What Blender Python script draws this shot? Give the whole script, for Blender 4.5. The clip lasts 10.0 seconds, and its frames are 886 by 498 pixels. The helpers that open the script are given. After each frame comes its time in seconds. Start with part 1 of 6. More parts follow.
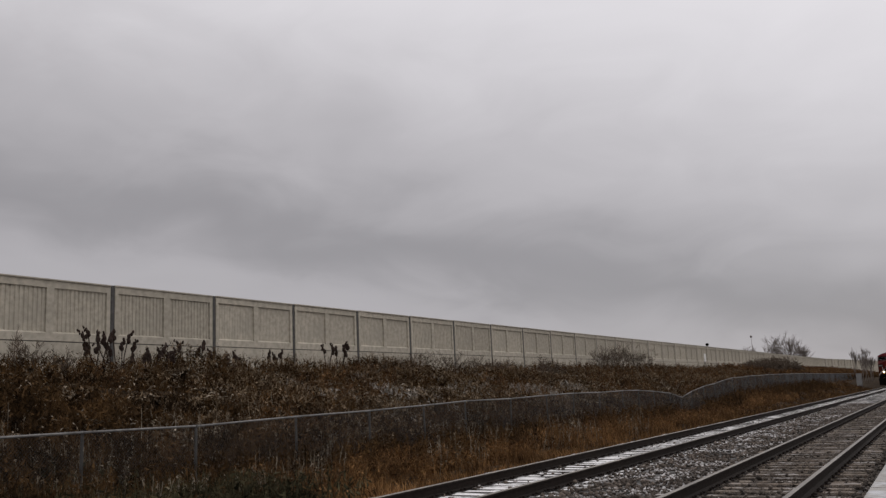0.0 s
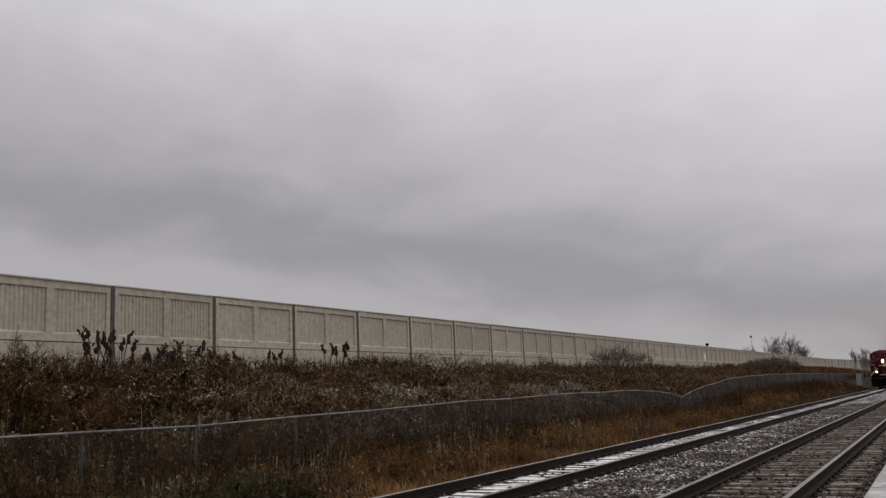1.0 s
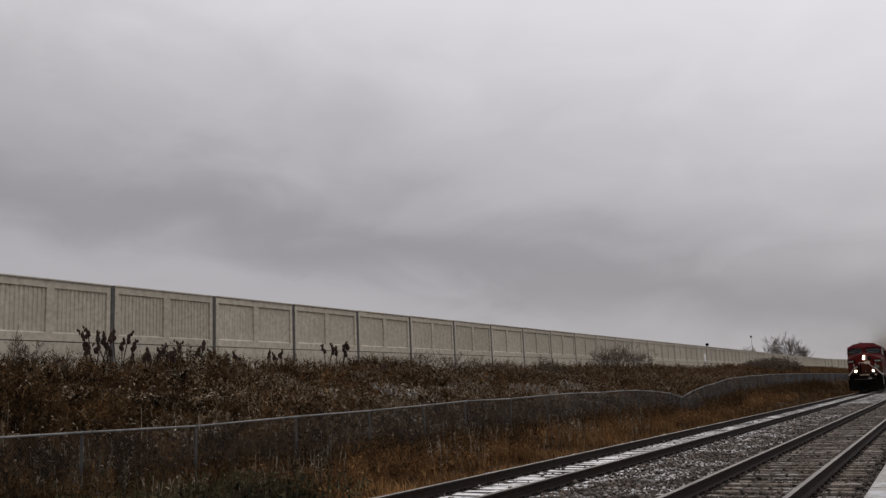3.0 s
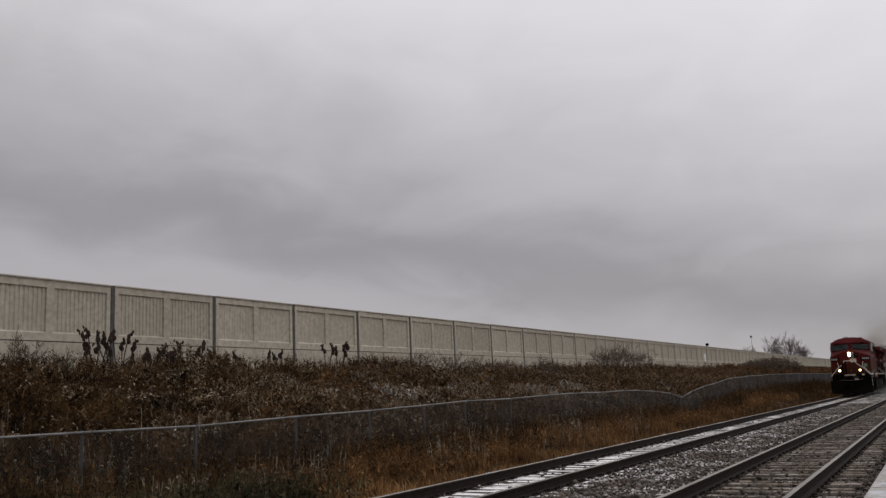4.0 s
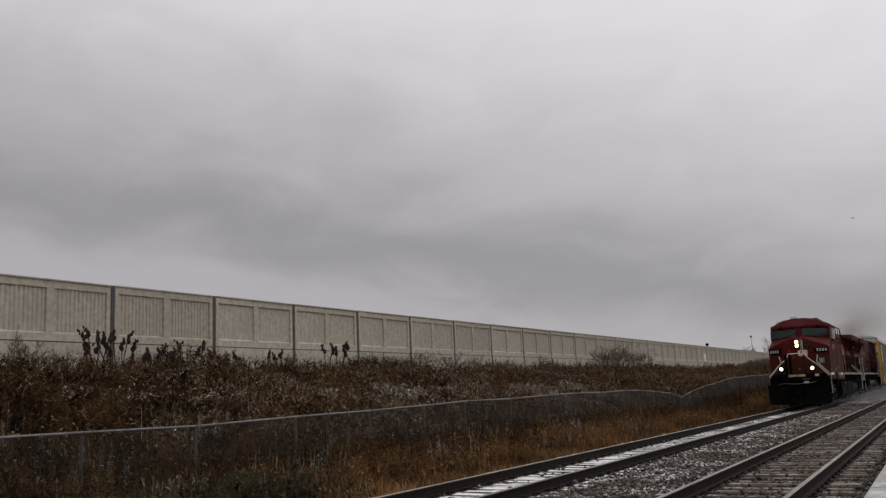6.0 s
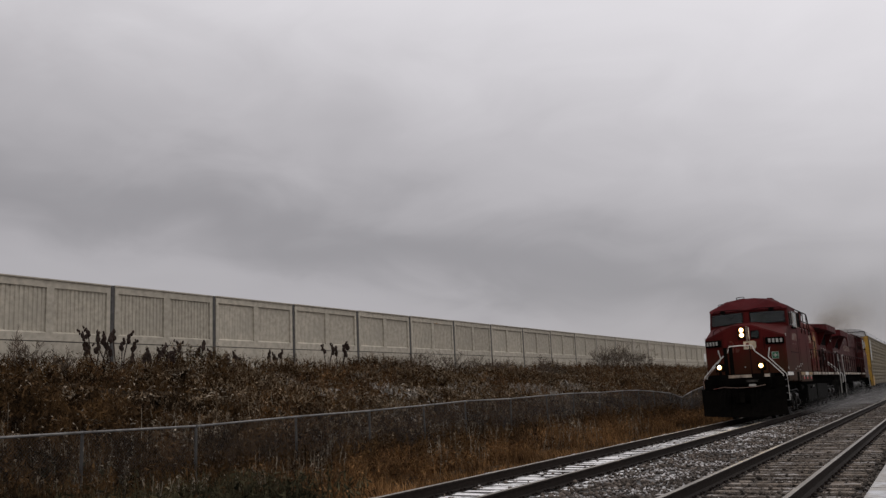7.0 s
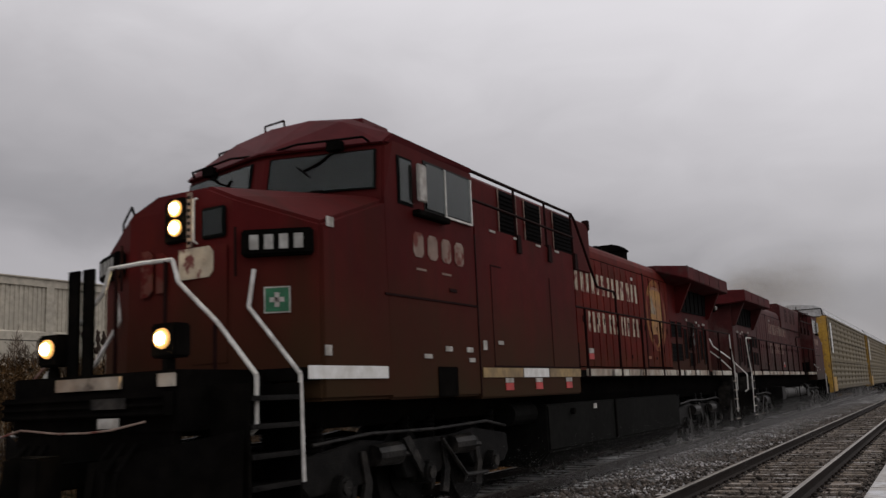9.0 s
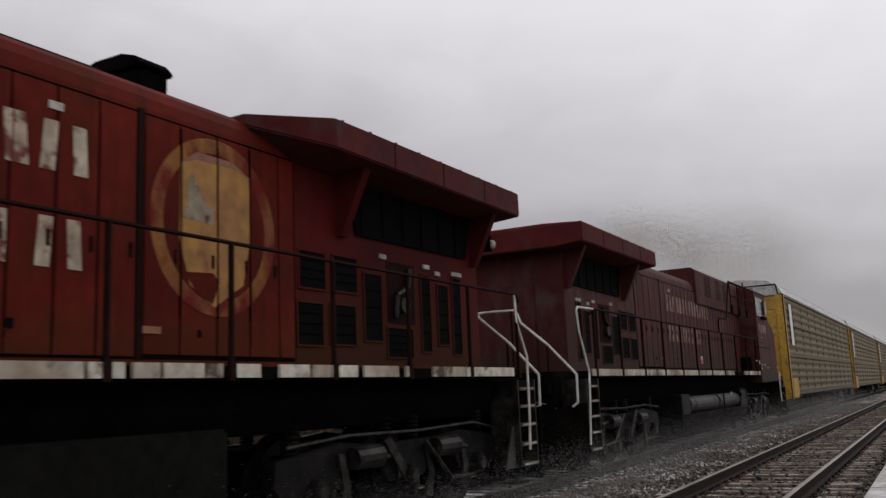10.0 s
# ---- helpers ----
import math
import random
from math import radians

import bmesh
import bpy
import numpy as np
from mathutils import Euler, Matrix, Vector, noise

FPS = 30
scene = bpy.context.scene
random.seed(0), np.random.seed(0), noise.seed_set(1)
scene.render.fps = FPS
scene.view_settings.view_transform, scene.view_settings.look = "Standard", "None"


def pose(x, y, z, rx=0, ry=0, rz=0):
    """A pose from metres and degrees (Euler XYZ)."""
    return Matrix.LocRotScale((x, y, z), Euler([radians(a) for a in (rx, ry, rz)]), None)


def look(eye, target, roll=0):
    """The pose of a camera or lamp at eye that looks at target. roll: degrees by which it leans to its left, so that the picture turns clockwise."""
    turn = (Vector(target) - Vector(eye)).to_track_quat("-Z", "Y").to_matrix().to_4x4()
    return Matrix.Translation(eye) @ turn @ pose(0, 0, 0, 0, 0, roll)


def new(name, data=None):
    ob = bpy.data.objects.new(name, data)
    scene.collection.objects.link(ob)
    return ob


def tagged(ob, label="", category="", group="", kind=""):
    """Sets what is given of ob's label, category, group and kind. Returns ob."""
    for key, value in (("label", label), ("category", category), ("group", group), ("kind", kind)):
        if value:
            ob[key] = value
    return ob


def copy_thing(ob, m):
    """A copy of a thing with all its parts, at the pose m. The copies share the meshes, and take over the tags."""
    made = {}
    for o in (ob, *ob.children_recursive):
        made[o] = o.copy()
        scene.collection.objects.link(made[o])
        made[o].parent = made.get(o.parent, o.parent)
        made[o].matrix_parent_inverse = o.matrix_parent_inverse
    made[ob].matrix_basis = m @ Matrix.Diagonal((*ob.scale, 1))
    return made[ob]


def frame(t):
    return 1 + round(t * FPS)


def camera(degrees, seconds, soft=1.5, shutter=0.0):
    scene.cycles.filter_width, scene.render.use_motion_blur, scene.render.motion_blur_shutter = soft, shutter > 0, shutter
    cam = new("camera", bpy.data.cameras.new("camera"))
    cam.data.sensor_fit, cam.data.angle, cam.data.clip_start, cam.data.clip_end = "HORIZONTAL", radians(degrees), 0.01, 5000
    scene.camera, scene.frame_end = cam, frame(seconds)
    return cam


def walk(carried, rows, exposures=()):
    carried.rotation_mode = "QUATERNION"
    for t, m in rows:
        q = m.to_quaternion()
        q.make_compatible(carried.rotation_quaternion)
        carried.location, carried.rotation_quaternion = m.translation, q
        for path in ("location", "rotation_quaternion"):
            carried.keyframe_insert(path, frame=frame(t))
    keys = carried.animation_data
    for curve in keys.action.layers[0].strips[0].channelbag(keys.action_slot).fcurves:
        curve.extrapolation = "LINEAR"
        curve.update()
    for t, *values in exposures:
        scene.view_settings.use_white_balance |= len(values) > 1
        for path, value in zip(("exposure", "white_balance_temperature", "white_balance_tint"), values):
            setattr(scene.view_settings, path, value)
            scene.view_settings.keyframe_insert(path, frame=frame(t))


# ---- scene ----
# World: y runs along the tracks, away from the camera; x across them; z = 0 is the top of the rails.
cam = camera(53.0, 10.0, soft=1.4, shutter=0.07)
EYE = Vector((0.0, 0.0, 1.406))
YAW, PITCH, ROLL = radians(28.83), radians(9.36), -2.49
AIM = EYE + Vector((-math.sin(YAW) * math.cos(PITCH), math.cos(YAW) * math.cos(PITCH), math.sin(PITCH)))
walk(cam, [(0.0, look(EYE, AIM, ROLL)), (10.0, look(EYE, AIM, ROLL))], exposures=[(0.0, 0.0), (9.0, 0.0), (10.0, 0.12)])

TRACK_FAR, TRACK_NEAR = -6.60, -2.63      # centre lines
WALL_X, FENCE_X = -25.0, -13.3

# ---- overcast sky and a weak, wide sun behind it ----
world = bpy.data.worlds.new("overcast")
scene.world = world
world.use_nodes = True
wn, wl = world.node_tree.nodes, world.node_tree.links
wn.clear()
w_out = wn.new("ShaderNodeOutputWorld")
w_bg = wn.new("ShaderNodeBackground")
w_bg.inputs["Strength"].default_value = 1.12
w_sky = wn.new("ShaderNodeTexSky")
w_sky.sky_type = "NISHITA"
w_sky.sun_disc = False
w_sky.sun_elevation, w_sky.sun_rotation = radians(38), radians(20)
w_dim = wn.new("ShaderNodeVectorMath")
w_dim.operation = "SCALE"
w_dim.inputs["Scale"].default_value = 0.06
wl.new(w_sky.outputs["Color"], w_dim.inputs[0])
w_co = wn.new("ShaderNodeTexCoord")
w_sep = wn.new("ShaderNodeSeparateXYZ")
wl.new(w_co.outputs["Generated"], w_sep.inputs[0])


def w_math(op, a, b):
    n = wn.new("ShaderNodeMath")
    n.operation = op
    for i, v in enumerate((a, b)):
        if isinstance(v, (int, float)):
            n.inputs[i].default_value = v
        else:
            wl.new(v, n.inputs[i])
    return n.outputs[0]


def w_noise(scale, detail, rough, distort, stretch, shift=(0, 0, 0)):
    m = wn.new("ShaderNodeMapping")
    m.inputs["Scale"].default_value = stretch
    m.inputs["Location"].default_value = shift
    wl.new(w_co.outputs["Generated"], m.inputs["Vector"])
    n = wn.new("ShaderNodeTexNoise")
    n.inputs["Scale"].default_value, n.inputs["Detail"].default_value = scale, detail
    n.inputs["Roughness"].default_value, n.inputs["Distortion"].default_value = rough, distort
    wl.new(m.outputs[0], n.inputs["Vector"])
    return n.outputs["Fac"]


big = w_noise(2.2, 3.0, 0.5, 0.6, (1, 1, 2.6), (0.35, 0.1, 0.2))
fine = w_noise(6.0, 4.0, 0.5, 0.8, (1, 1, 2.2), (1.3, 0.4, 0.0))
# the cloud base: dull low down, brighter overhead and towards the hidden sun up the line
lift = w_math("MULTIPLY_ADD", w_sep.outputs["Z"], 1.0)
lift.node.inputs[2].default_value = 0.4
lean = w_math("MULTIPLY_ADD", w_math("MINIMUM", w_sep.outputs["X"], 0.0), 0.277)
wl.new(lift, lean.node.inputs[2])
tilt = w_math("MULTIPLY_ADD", w_sep.outputs["Y"], -0.075)
wl.new(lean, tilt.node.inputs[2])
wave = w_math("MULTIPLY_ADD", w_math("SUBTRACT", big, 0.5), 0.10)
wl.new(tilt, wave.node.inputs[2])
wave2 = w_math("MULTIPLY_ADD", w_math("SUBTRACT", fine, 0.5), 0.11)
wl.new(wave, wave2.node.inputs[2])
w_ramp = wn.new("ShaderNodeValToRGB")
w_ramp.color_ramp.interpolation = "B_SPLINE"
el = w_ramp.color_ramp.elements
el[0].position, el[0].color = 0.12, (0.30, 0.287, 0.30, 1)
el[1].position, el[1].color = 1.0, (0.80, 0.785, 0.815, 1)
for at, c in ((0.26, (0.41, 0.394, 0.412, 1)), (0.305, (0.375, 0.360, 0.378, 1)), (0.335, (0.305, 0.293, 0.308, 1)), (0.365, (0.272, 0.262, 0.276, 1)), (0.40, (0.325, 0.313, 0.328, 1)), (0.45, (0.415, 0.400, 0.418, 1)), (0.52, (0.485, 0.468, 0.488, 1)), (0.59, (0.60, 0.582, 0.606, 1)), (0.68, (0.675, 0.655, 0.682, 1)), (0.82, (0.75, 0.73, 0.76, 1))):
    e = el.new(at)
    e.color = c
wl.new(wave2, w_ramp.inputs["Fac"])
w_mix = wn.new("ShaderNodeMixRGB")
w_mix.inputs["Fac"].default_value = 0.96
wl.new(w_dim.outputs[0], w_mix.inputs["Color1"])
wl.new(w_ramp.outputs["Color"], w_mix.inputs["Color2"])
wl.new(w_mix.outputs["Color"], w_bg.inputs["Color"])
wl.new(w_bg.outputs[0], w_out.inputs["Surface"])

sun = new("sun", bpy.data.lights.new("sun", "SUN"))
sun.data.energy, sun.data.angle, sun.data.color = 0.35, radians(25), (1.0, 0.97, 0.93)
sun.matrix_world = look((0, 0, 50), (-14, -30, 22))


# ---- materials ----
def material(name, base, rough=0.7, metal=0.0, other=None, grain=8.0, stain=0.7, bump=0.3, bump_scale=60.0, spread=0.0, dirt=None, dirt_at=(0.5, 0.7), island=False, spec=0.4, grain_fac=0.35, road_dust=None, streak=None):
    """Base and other colour mixed by a large noise, a fine grain over it, a shift from piece to piece, patches of dirt and fine relief."""
    m = bpy.data.materials.new(name)
    m.use_nodes = True
    n, l = m.node_tree.nodes, m.node_tree.links
    p = n["Principled BSDF"]
    p.inputs["Roughness"].default_value, p.inputs["Metallic"].default_value = rough, metal
    p.inputs["Specular IOR Level"].default_value = spec
    co = n.new("ShaderNodeTexCoord")

    def tex(scale, detail=4.0):
        t = n.new("ShaderNodeTexNoise")
        t.inputs["Scale"].default_value, t.inputs["Detail"].default_value = scale, detail
        l.new(co.outputs["Object"], t.inputs["Vector"])
        return t.outputs["Fac"]

    def span(fac, a, b):
        r = n.new("ShaderNodeMapRange")
        r.inputs["From Min"].default_value, r.inputs["From Max"].default_value = a, b
        l.new(fac, r.inputs["Value"])
        return r.outputs[0]

    def mix(fac, a, b, kind="MIX"):
        x = n.new("ShaderNodeMixRGB")
        x.blend_type = kind
        for sock, v in ((x.inputs["Fac"], fac), (x.inputs["Color1"], a), (x.inputs["Color2"], b)):
            if isinstance(v, (int, float)):
                sock.default_value = v
            elif isinstance(v, tuple):
                sock.default_value = (*v, 1)
            else:
                l.new(v, sock)
        return x.outputs["Color"]

    other = other or tuple(c * 0.75 for c in base)
    col = mix(span(tex(stain), 0.35, 0.65), base, other)
    g = span(tex(grain, 6.0), 0.25, 0.75)
    col = mix(grain_fac, col, g, "OVERLAY")
    if spread:
        if island:
            src = n.new("ShaderNodeNewGeometry").outputs["Random Per Island"]
        else:
            src = n.new("ShaderNodeObjectInfo").outputs["Random"]
        hs = n.new("ShaderNodeHueSaturation")
        l.new(col, hs.inputs["Color"])
        r = n.new("ShaderNodeMapRange")
        r.inputs["To Min"].default_value, r.inputs["To Max"].default_value = 1 - spread, 1 + spread
        l.new(src, r.inputs["Value"])
        l.new(r.outputs[0], hs.inputs["Value"])
        col = hs.outputs["Color"]
    if dirt:
        col = mix(span(tex(stain * 2.3, 8.0), *dirt_at), col, dirt)
    if streak:
        # rain streaks and wear that run down the side
        m2 = n.new("ShaderNodeMapping")
        m2.inputs["Scale"].default_value = (1.0, 7.0, 0.45)
        l.new(co.outputs["Object"], m2.inputs["Vector"])
        t2 = n.new("ShaderNodeTexNoise")
        t2.inputs["Scale"].default_value, t2.inputs["Detail"].default_value, t2.inputs["Roughness"].default_value = 1.0, 8.0, 0.65
        l.new(m2.outputs[0], t2.inputs["Vector"])
        col = mix(span(t2.outputs["Fac"], 0.50, 0.85), col, streak)
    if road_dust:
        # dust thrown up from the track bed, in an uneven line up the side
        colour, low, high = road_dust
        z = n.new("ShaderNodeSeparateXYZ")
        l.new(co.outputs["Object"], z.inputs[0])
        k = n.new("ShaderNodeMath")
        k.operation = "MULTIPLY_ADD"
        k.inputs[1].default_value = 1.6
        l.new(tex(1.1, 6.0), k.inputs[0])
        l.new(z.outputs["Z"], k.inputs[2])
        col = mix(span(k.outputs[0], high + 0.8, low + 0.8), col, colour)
    l.new(col, p.inputs["Base Color"])
    if bump:
        b = n.new("ShaderNodeBump")
        b.inputs["Strength"].default_value, b.inputs["Distance"].default_value = bump, 0.02
        l.new(tex(bump_scale, 5.0), b.inputs["Height"])
        l.new(b.outputs[0], p.inputs["Normal"])
    return m


def snowy(m, snow_at=(0.5, 0.62), scale=1.2, colour=(0.72, 0.74, 0.78), up=(0.5, 0.9)):
    """A broken dusting of snow on what faces up."""
    n, l = m.node_tree.nodes, m.node_tree.links
    p = n["Principled BSDF"]
    old = p.inputs["Base Color"].links[0].from_socket
    geo = n.new("ShaderNodeNewGeometry")
    s = n.new("ShaderNodeSeparateXYZ")
    l.new(geo.outputs["Normal"], s.inputs[0])
    ups = n.new("ShaderNodeMapRange")
    ups.inputs["From Min"].default_value, ups.inputs["From Max"].default_value = up
    l.new(s.outputs["Z"], ups.inputs["Value"])
    t = n.new("ShaderNodeTexNoise")
    t.inputs["Scale"].default_value, t.inputs["Detail"].default_value, t.inputs["Roughness"].default_value = scale, 9.0, 0.7
    l.new(geo.outputs["Position"], t.inputs["Vector"])
    r = n.new("ShaderNodeMapRange")
    r.inputs["From Min"].default_value, r.inputs["From Max"].default_value = snow_at
    l.new(t.outputs["Fac"], r.inputs["Value"])
    k = n.new("ShaderNodeMath")
    k.operation = "MULTIPLY"
    l.new(ups.outputs[0], k.inputs[0])
    l.new(r.outputs[0], k.inputs[1])
    x = n.new("ShaderNodeMixRGB")
    l.new(k.outputs[0], x.inputs["Fac"])
    l.new(old, x.inputs["Color1"])
    x.inputs["Color2"].default_value = (*colour, 1)
    l.new(x.outputs["Color"], p.inputs["Base Color"])
    return m


def glowing(name, colour, strength):
    m = bpy.data.materials.new(name)
    m.use_nodes = True
    p = m.node_tree.nodes["Principled BSDF"]
    p.inputs["Base Color"].default_value = (*colour, 1)
    p.inputs["Emission Color"].default_value = (*colour, 1)
    p.inputs["Emission Strength"].default_value = strength
    return m


CONCRETE = material("pale_concrete", (0.470, 0.424, 0.345), 0.9, other=(0.415, 0.374, 0.304), stain=0.35, grain=5.0, grain_fac=0.24, dirt=(0.40, 0.365, 0.30), dirt_at=(0.52, 0.85), bump=0.2, bump_scale=25.0, spread=0.06, spec=0.1)
POST_GREY = material("weathered_grey_post", (0.11, 0.105, 0.10), 0.85, bump=0.2, spec=0.1)
JOINT = material("dark_joint", (0.13, 0.125, 0.115), 0.9, bump=0.1)
SOIL = snowy(material("berm_soil", (0.028, 0.019, 0.011), 0.95, other=(0.044, 0.028, 0.015), stain=0.5, grain=5.0, bump=0.9, bump_scale=9.0, spec=0.05), (0.64, 0.74), 0.45, (0.36, 0.35, 0.34))
BALLAST = snowy(material("ballast_bed", (0.060, 0.055, 0.050), 0.95, other=(0.042, 0.038, 0.035), stain=2.0, grain=22.0, bump=1.0, bump_scale=24.0, spec=0.1), (0.47, 0.64), 0.9, (0.51, 0.49, 0.475), (0.3, 0.8))
STONE = snowy(material("ballast_stone", (0.132, 0.107, 0.088), 0.9, other=(0.070, 0.056, 0.046), stain=3.0, grain=30.0, bump=0.4, spread=0.65, island=True, spec=0.12), (0.49, 0.63), 0.8, (0.60, 0.575, 0.56), (0.25, 0.75))
STONE_BARE = snowy(material("bare_ballast_stone", (0.112, 0.093, 0.078), 0.9, other=(0.066, 0.055, 0.046), stain=3.0, grain=30.0, bump=0.4, spread=0.55, island=True, spec=0.15), (0.62, 0.74), 0.9, (0.52, 0.495, 0.48), (0.35, 0.8))
BALLAST_BARE = snowy(material("bare_ballast_bed", (0.052, 0.043, 0.036), 0.95, other=(0.036, 0.030, 0.026), stain=2.0, grain=22.0, bump=1.0, bump_scale=24.0, spec=0.1), (0.62, 0.74), 0.9, (0.5, 0.5, 0.52))
BALLAST_SNOW = snowy(material("snowed_ballast_bed", (0.06, 0.055, 0.05), 0.95, other=(0.042, 0.038, 0.035), stain=2.0, grain=22.0, bump=1.0, bump_scale=24.0, spec=0.1), (0.40, 0.56), 2.6, (0.80, 0.78, 0.765), (0.1, 0.5))
TIE_NEAR = snowy(material("weathered_tie", (0.178, 0.145, 0.116), 0.9, other=(0.096, 0.076, 0.060), stain=3.5, grain=16.0, grain_fac=0.5, bump=1.0, bump_scale=26.0, spread=0.45, dirt=(0.05, 0.042, 0.036), dirt_at=(0.52, 0.68), spec=0.1), (0.50, 0.68), 2.8, (0.47, 0.44, 0.42))
TIE_FAR = snowy(material("snowed_tie", (0.075, 0.064, 0.054), 0.9, other=(0.05, 0.043, 0.037), stain=2.5, grain=14.0, bump=0.8, bump_scale=30.0, spread=0.3, spec=0.1), (0.38, 0.50), 1.5, (0.84, 0.82, 0.805))
RAIL_SIDE = material("rusty_rail", (0.018, 0.0128, 0.0102), 0.85, 0.0, other=(0.017, 0.0125, 0.0105), bump=0.3, spec=0.1)
RAIL_TOP = material("worn_rail_head", (0.25, 0.222, 0.19), 0.45, 0.6, other=(0.15, 0.13, 0.11), bump=0.05)
# Top rail only: paler than the posts, with its snow-lit brightness in the colour.
FENCE_RAIL_LIT = material("galvanised_rail_lit", (0.22, 0.213, 0.203), 0.6, 0.3, bump=0.1, spec=0.3)
FENCE_POST = material("dull_fence_post", (0.062, 0.058, 0.053), 0.85, 0.0, bump=0.1, spec=0.2)
FENCE_WIRE = material("dull_fence_wire", (0.070, 0.068, 0.068), 0.8, 0.0, bump=0.0, spec=0.2)
GRASS_TAN = material("dry_orange_grass", (0.235, 0.125, 0.051), 0.9, other=(0.060, 0.032, 0.014), stain=0.55, grain=2.0, bump=0, spread=0.6, island=True, spec=0.06)
WEED_DARK = material("dead_weed", (0.096, 0.054, 0.023), 0.95, other=(0.014, 0.009, 0.005), stain=1.0, grain=2.0, bump=0, spread=0.5, island=True, spec=0.04)
WEED_PALE = material("pale_seed_head", (0.29, 0.215, 0.14), 0.95, other=(0.034, 0.020, 0.010), stain=1.1, grain=2.0, bump=0, spread=0.45, island=True, spec=0.04)
WEED_RUST = material("rusty_weed", (0.180, 0.095, 0.040), 0.95, other=(0.058, 0.034, 0.019), stain=1.1, grain=2.0, bump=0, spread=0.55, island=True, spec=0.05)
WEED_OLIVE = material("olive_dead_stalk", (0.088, 0.076, 0.042), 0.95, other=(0.016, 0.016, 0.009), stain=1.3, grain=2.0, bump=0, spread=0.5, island=True, spec=0.05)
WEED_STRAW = material("bleached_stalk", (0.25, 0.215, 0.165), 0.95, other=(0.12, 0.092, 0.062), stain=1.3, grain=2.0, bump=0, spread=0.4, island=True, spec=0.05)
LEAF_PALE = material("bleached_leaf", (0.30, 0.255, 0.20), 0.95, other=(0.13, 0.096, 0.062), stain=1.6, grain=2.0, bump=0, spread=0.5, island=True, spec=0.05)
WEED_FROST = material("frosted_weed", (0.40, 0.375, 0.335), 0.95, other=(0.17, 0.135, 0.10), stain=1.6, grain=2.0, bump=0, spread=0.35, island=True, spec=0.05)
# Lighter than BARK: the distance haze is put into this colour.
BARK_HAZED = material("haze_paled_twigs", (0.20, 0.17, 0.15), 0.95, bump=0.0, spec=0.05)
BARK = material("grey_brown_bark", (0.120, 0.092, 0.068), 0.95, bump=0.4, spec=0.1)
DARK_HEAD = material("dark_seed_head", (0.045, 0.030, 0.024), 0.95, bump=0.4, spec=0.1)
PLATFORM = snowy(material("platform_concrete", (0.36, 0.338, 0.31), 0.9, other=(0.33, 0.315, 0.295), stain=1.2, grain=9.0, bump=0.4, bump_scale=40), (0.52, 0.7), 1.5, (0.62, 0.63, 0.66))
CABINET = material("silver_cabinet", (0.27, 0.265, 0.26), 0.5, 0.3, bump=0.05)


# ---- mesh helpers ----
def box(bm, x0, x1, y0, y1, z0, z1):
    v = [bm.verts.new((x, y, z)) for x in (x0, x1) for y in (y0, y1) for z in (z0, z1)]
    for f in ((0, 1, 3, 2), (4, 6, 7, 5), (0, 4, 5, 1), (2, 3, 7, 6), (0, 2, 6, 4), (1, 5, 7, 3)):
        bm.faces.new([v[i] for i in f])
    return v


def prism(bm, poly, a, b, axis):
    """A closed outline pushed from a to b along an axis; the outline's pairs are the two other axes in order."""
    put = {"x": lambda p, s: (s, p[0], p[1]), "y": lambda p, s: (p[0], s, p[1]), "z": lambda p, s: (p[0], p[1], s)}[axis]
    lo, hi = [bm.verts.new(put(p, a)) for p in poly], [bm.verts.new(put(p, b)) for p in poly]
    k = len(poly)
    bm.faces.new(lo)
    bm.faces.new(hi[::-1])
    for i in range(k):
        bm.faces.new((lo[i], hi[i], hi[(i + 1) % k], lo[(i + 1) % k]))


def hull(bm, pts):
    v = [bm.verts.new(p) for p in pts]
    out = bmesh.ops.convex_hull(bm, input=v)
    junk = [g for g in out["geom_interior"] if isinstance(g, bmesh.types.BMVert)]
    if junk:
        bmesh.ops.delete(bm, geom=junk, context="VERTS")


def cyl(bm, p0, p1, r0, r1=None, n=10):
    r1 = r0 if r1 is None else r1
    p0, p1 = Vector(p0), Vector(p1)
    d = (p1 - p0).normalized()
    a = d.orthogonal().normalized()
    b = d.cross(a)
    ring = [[bm.verts.new(p + (a * math.cos(2 * math.pi * i / n) + b * math.sin(2 * math.pi * i / n)) * r) for i in range(n)] for p, r in ((p0, r0), (p1, r1))]
    bm.faces.new(ring[0][::-1])
    bm.faces.new(ring[1])
    for i in range(n):
        bm.faces.new((ring[0][i], ring[0][(i + 1) % n], ring[1][(i + 1) % n], ring[1][i]))


def turned(bm, at, outline, n=10):
    """A shape turned on an upright axis: pairs of radius and height."""
    rings = [[bm.verts.new((at[0] + r * math.cos(2 * math.pi * i / n), at[1] + r * math.sin(2 * math.pi * i / n), at[2] + z)) for i in range(n)] for r, z in outline]
    for a, b in zip(rings, rings[1:]):
        for i in range(n):
            bm.faces.new((a[i], a[(i + 1) % n], b[(i + 1) % n], b[i]))
    bm.faces.new(rings[0][::-1])
    bm.faces.new(rings[-1])


def tube(bm, pts, r, n=6):
    for a, b in zip(pts, pts[1:]):
        cyl(bm, a, b, r, n=n)


